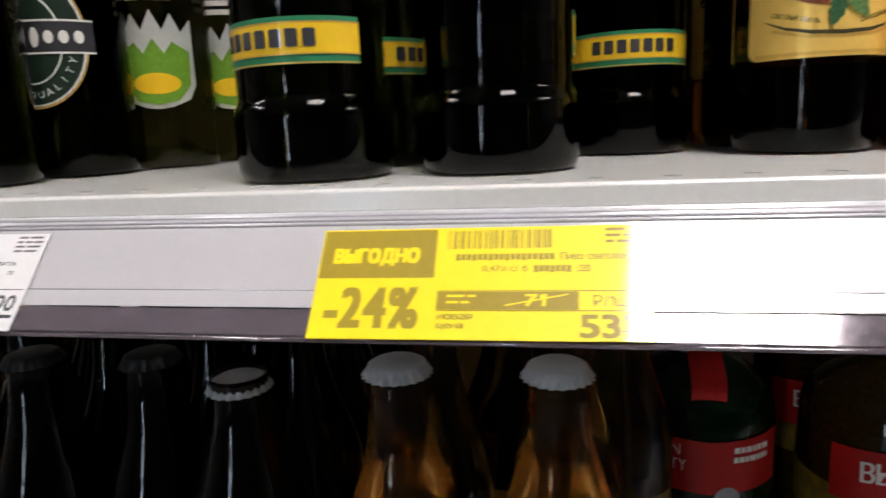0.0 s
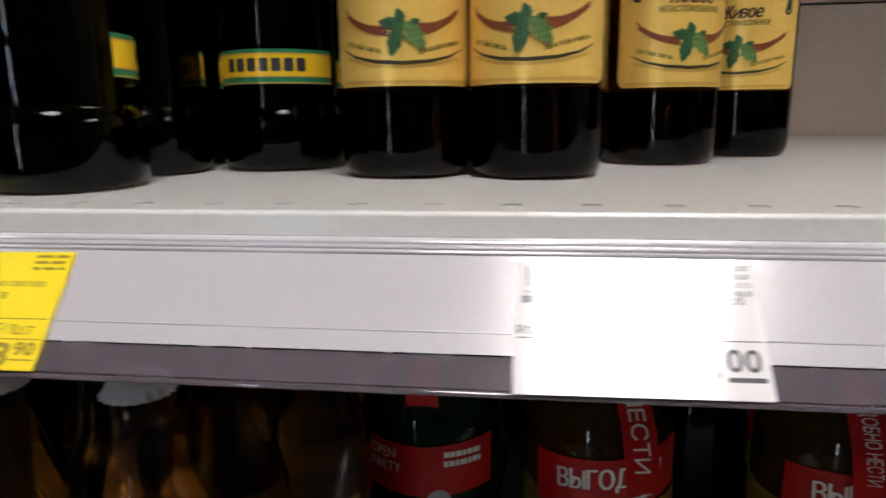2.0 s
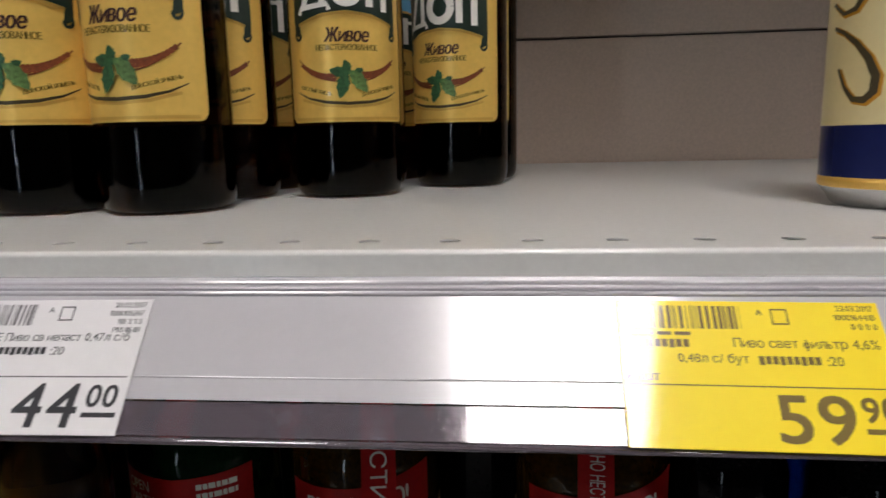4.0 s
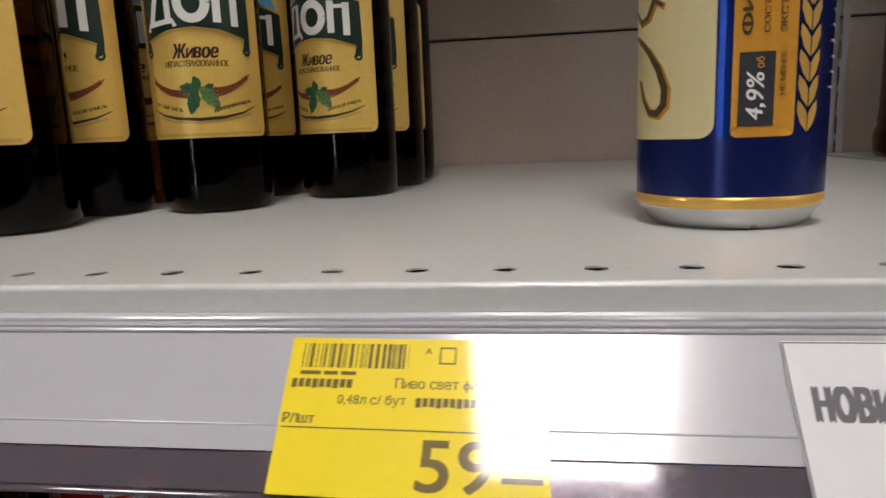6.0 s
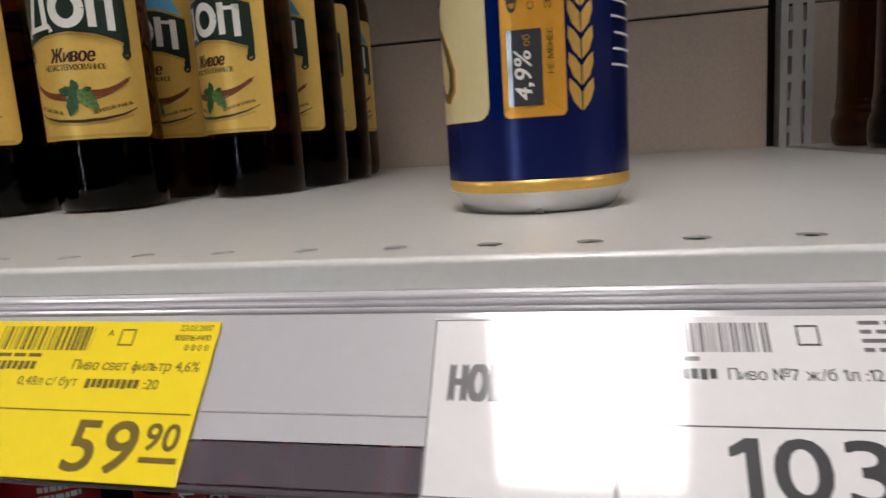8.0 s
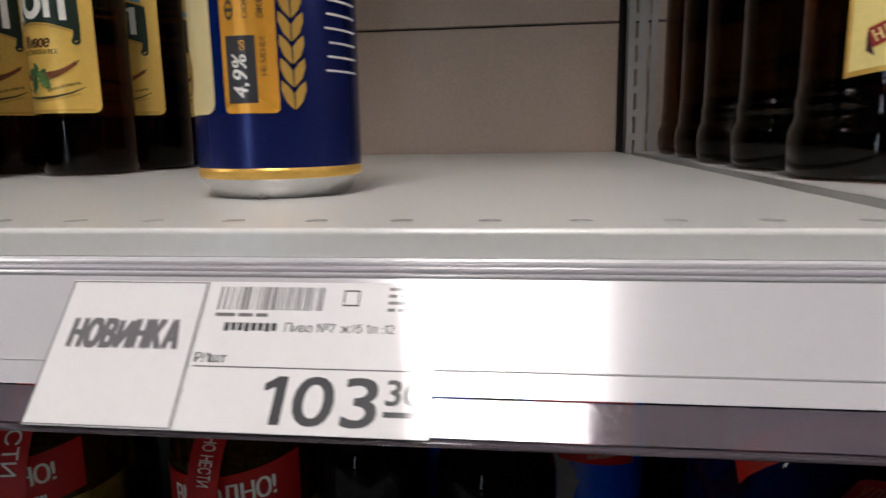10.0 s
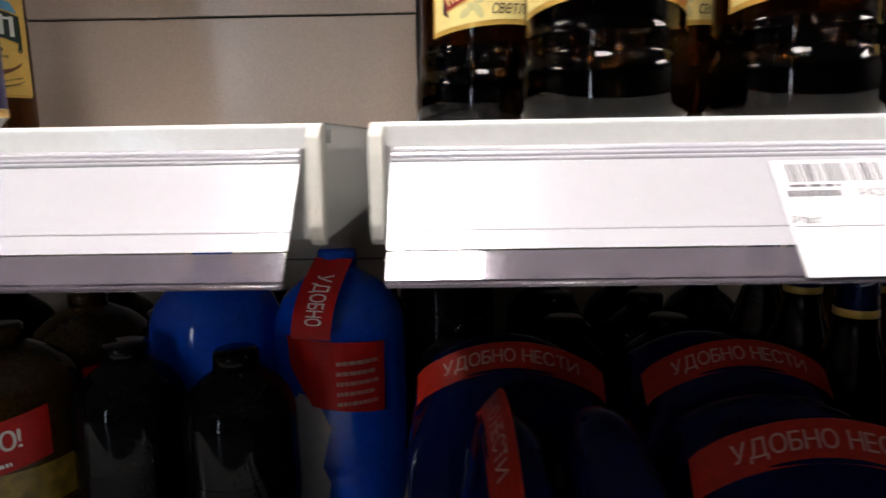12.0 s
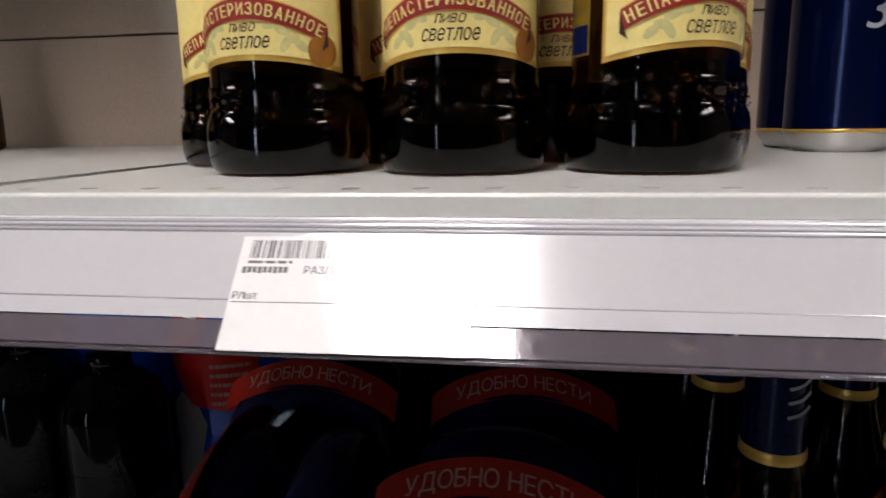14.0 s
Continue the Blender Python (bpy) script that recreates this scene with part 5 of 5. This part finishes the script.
def pack(at, size, wrap, tape, word, label, group, turn=0.0, dome=4, strap_x=0.0, front=True):
    """A shrink-wrapped pack of bottles: rounded lobes over a tray shape, with a carrying tape lettered along its arch."""
    ob = thing("drink_pack", label, "pack", at, turn, group)
    w, d, h = size
    bm = bmesh.new()
    nx, nz = 40, 18
    grid = []
    for j in range(21):
        row = []
        for i in range(nx + 1):
            fx, fy = i / nx, j / 20
            lob = abs(math.sin(math.pi * dome * fx)) ** 0.55 * abs(math.sin(math.pi * 2 * fy)) ** 0.4
            edge = min(1.0, min(fx, 1 - fx, fy, 1 - fy) * 9)
            z = h * (0.80 + 0.20 * lob * edge) - (1 - edge) * 0.05 * h
            row.append(bm.verts.new((-w / 2 + w * fx, -d / 2 + d * fy, z)))
        grid.append(row)
    for a, b in zip(grid, grid[1:]):
        for k in range(nx):
            bm.faces.new((a[k], a[k + 1], b[k + 1], b[k]))
    rim = grid[0] + [r[-1] for r in grid[1:]] + list(reversed(grid[-1][:-1])) + [r[0] for r in reversed(grid[1:-1])]
    prev = rim
    for f, bulge in ((0.6, 1.02), (0.3, 1.03), (0.06, 1.02), (0.0, 0.96)):
        cur = [bm.verts.new((v.co.x * bulge * (1 + 0.012 * math.sin(v.co.x * 2 * math.pi * dome / w)), v.co.y * bulge, h * f)) for v in rim]
        for k in range(len(rim)):
            q = (k + 1) % len(rim)
            bm.faces.new((prev[k], prev[q], cur[q], cur[k]))
        prev = cur
    bm.faces.new(prev)
    part("shrink_wrap", bm, wrap, ob, "", True)
    # tape from side to side, arched over the top
    tw, n, rise = 0.018, 28, 0.022
    bm = bmesh.new()
    rows = []
    span = w * 0.92
    ya = -d * 0.30
    for k in range(n + 1):
        f = k / n
        x, z = -span / 2 + span * f, h * 0.90 + rise * math.sin(math.pi * f) ** 0.7
        rows.append([bm.verts.new((x, ya - tw * 0.35, z - tw * 0.42)), bm.verts.new((x, ya + tw * 0.35, z + tw * 0.42))])
    for (a, b), (c, e) in zip(rows, rows[1:]):
        bm.faces.new((a, b, e, c))
    res = bmesh.ops.extrude_face_region(bm, geom=bm.faces[:])
    for g in res["geom"]:
        if isinstance(g, bmesh.types.BMVert):
            g.co.y += 0.0006
    t = part("carry_tape", bm, tape, ob, "arched plastic carrying tape")
    if word:
        letters = text_bm(word, 0.0105, span * 0.72)
        for v in letters.verts:
            u, vv = v.co.x, v.co.y
            f = min(1, max(0, (u + span / 2) / span))
            zz = h * 0.90 + rise * math.sin(math.pi * f) ** 0.7
            v.co = Vector((u, ya - 0.0009 + vv * 0.64, zz + vv * 0.77 + 0.0006))
        part("tape_word", letters, TAPEPRINT, t, "dull pale lettering")
    return ob


def strap(at, turn, tape, word, label, length=0.16, width=0.028, lean=20.0):
    """A loose carrying strap hanging over the front of a pack."""
    ob = thing("carry_strap", label, "strap", at, turn, "carrying straps")
    bm = bmesh.new()
    rows = []
    for k in range(17):
        f = k / 16
        y = -0.012 * math.sin(math.pi * f) - f * length * math.sin(radians(lean))
        z = -f * length * math.cos(radians(lean))
        rows.append((bm.verts.new((-width / 2, y, z)), bm.verts.new((width / 2, y, z))))
    for (a, b), (c, d) in zip(rows, rows[1:]):
        bm.faces.new((a, b, d, c))
    res = bmesh.ops.extrude_face_region(bm, geom=bm.faces[:])
    for g in res["geom"]:
        if isinstance(g, bmesh.types.BMVert):
            g.co.y += 0.0008
    t = part("band", bm, tape, ob)
    if word:
        letters = shifted(text_bm(word, width * 0.5, length * 0.62), 0, 0, -90)
        for v in letters.verts:
            x, yy = v.co.x, v.co.y
            f = min(1, max(0, 0.5 - yy / length))
            v.co = Vector((x, -0.012 * math.sin(math.pi * f) - f * length * math.sin(radians(lean)) - 0.0008, -f * length * math.cos(radians(lean))))
        part("band_word", letters, WHITEPRINT, t)
    return ob


PETTOP = 0.195
nut = pet_bottle((-0.092, 0.275, ZL), 0, GREENPET, GREENPET, "squat dark green plastic bottle with red banner label", "green plastic bottles", 0.056, PETTOP, "PARTY", True)
copy_thing(nut, pose(-0.092, 0.395, ZL))
gold = pet_bottle((0.036, 0.270, ZL), 4, GOLDPET, OLIVELAB, "squat brown plastic beer bottle with red value banner", "value plastic bottles", 0.055, PETTOP, "ВЫГОДНО!")
for x, y, turn in ((0.204, 0.268, 3), (0.034, 0.386, 0), (0.208, 0.384, 0)):
    copy_thing(gold, pose(x, y, ZL, 0, 0, turn))
for x, turn, word in ((-0.092, 0, ""), (0.050, 10, "НЕСТИ"), (0.204, -6, "УДОБНО НЕСТИ")):
    strap((x, 0.252, ZL + PETTOP - 0.006), turn, REDTAPE, word, "red plastic carrying strap hanging from a bottle neck", 0.088 if word else 0.040, 0.023, 35)
bluepet = pet_bottle((0.392, 0.250, ZL), 0, DARKPET, DARKPET, "black plastic bottle on the lower shelf", "dark plastic bottles", 0.042, 0.180)
for x, y in ((0.120, 0.330), (0.300, 0.270), (0.290, 0.365), (0.372, 0.440), (0.300, 0.470), (0.475, 0.470), (0.180, 0.490), (0.060, 0.490), (-0.060, 0.500), (0.560, 0.325), (0.646, 0.325), (0.732, 0.325), (0.652, 0.412), (0.738, 0.412), (0.652, 0.500), (0.738, 0.500), (0.822, 0.490), (0.910, 0.490)):
    copy_thing(bluepet, pose(x, y, ZL))
# added bottles, black in place of the shade behind the bay gap
tall = pet_bottle((0.545, 0.420, ZL), 0, DARKPET, DARKPET, "tall black plastic bottle added to darken the gap between the bays", "tall dark plastic bottles", 0.045, 0.280)
copy_thing(tall, pose(0.552, 0.514, ZL))
blue = pet_bottle((0.452, 0.345, ZL), 0, BLUEPET, BLUEPET, "bright blue plastic bottle with red label and grey patch", "blue plastic bottles", 0.057, 0.238, None, True)
part("grey_patch", wrapped(flat_poly(bmesh.new(), [(-0.040, 0.030), (-0.006, 0.026), (-0.002, 0.052), (-0.008, 0.066), (0.000, 0.100), (-0.010, 0.124), (-0.026, 0.128), (-0.040, 0.112), (-0.038, 0.074), (-0.044, 0.052)]), 0.057, 0.0012, 0.004), GREYPRINT, blue, "grey printed patch")
red = part("red_label", wrapped(flat_poly(bmesh.new(), [(-0.014, 0.118), (0.046, 0.108), (0.047, 0.168), (-0.036, 0.176), (-0.034, 0.150)]), 0.057, 0.0014, 0.004), REDTAPE, blue, "red printed label")
for k in range(5):
    part("print_line", wrapped(bars_bm(random.Random(30 + k), 0.006, 0.040 - 0.003 * (k % 2), 0.120 + 0.0085 * k, 0.0032), 0.057, 0.0021, 0.004), TAPEPRINT, red)["kind"] = "stuff"
copy_thing(blue, pose(0.342, 0.350, ZL, 0, 0, 115))
strap((0.452, 0.330, ZL + 0.232), -14, REDTAPE, "УДОБНО", "red plastic carrying strap hanging from a bottle neck", 0.075, 0.034, 42)
duo = pack((0.588, 0.215, ZL), (0.128, 0.105, 0.192), NAVYPET, DARKTAPE, "УДОБНО НЕСТИ", "dark blue shrink-wrapped drink pack with red carrying tape", "shrink-wrapped packs", 0, 1)
for x, y, turn in ((0.728, 0.215, 3), (0.722, 0.098, -4), (0.604, 0.096, -88)):
    copy_thing(duo, pose(x, y, ZL, 0, 0, turn))


def foil_bottle(at, turn=0.0):
    """Dark bottle whose neck wears blue foil above a golden ring."""
    ob = thing("beer_bottle", "dark brown beer bottle with dark blue foil neck and golden ring", "bottle", at, turn, "blue-necked beer bottles")
    bottle_body(ob, [(0, 0.002), (0.022, 0.002), (0.029, 0.0), (0.0325, 0.004), (0.033, 0.014), (0.033, 0.09), (0.033, 0.125), (0.031, 0.142), (0.021, 0.168), (0.0160, 0.186), (0.0142, 0.200), (0.0132, 0.262), (0.0125, 0.266), (0, 0.266)], DARKBROWN, CAPGOLD, 0.2648)
    foil = part("neck_foil", lathe_bm([(0.0146, 0.2035), (0.0143, 0.215), (0.0139, 0.240), (0.0136, 0.258)], 40), NECKFOIL, ob, "dark blue neck foil", True)
    part("gold_ring", lathe_bm([(0.0146, 0.1975), (0.0151, 0.1982), (0.0150, 0.2026), (0.0144, 0.2034)], 40), GOLD, ob, "golden neck ring", True)
    for k in range(3):
        part("pale_stroke", wrapped(stroke(bmesh.new(), [(-0.006, 0.222 + 0.007 * k), (0.0, 0.2235 + 0.007 * k), (0.006, 0.2265 + 0.007 * k)], 0.0016), 0.0143, 0.0006, 0.002), GREYPRINT, foil)
    return ob


foil = foil_bottle((0.848, 0.190, ZL), 0)
for x, y, turn in ((0.852, 0.104, 25), (0.922, 0.112, 10), (0.920, 0.186, -10), (0.992, 0.110, 0), (0.848, 0.262, 0), (0.920, 0.260, 0), (0.992, 0.184, 0), (0.848, 0.336, 0), (0.920, 0.334, 0), (0.992, 0.258, 0), (0.848, 0.410, 0), (0.920, 0.408, 0), (1.064, 0.112, 0), (1.064, 0.186, 0)):
    copy_thing(foil, pose(x, y, ZL, 0, 0, turn))
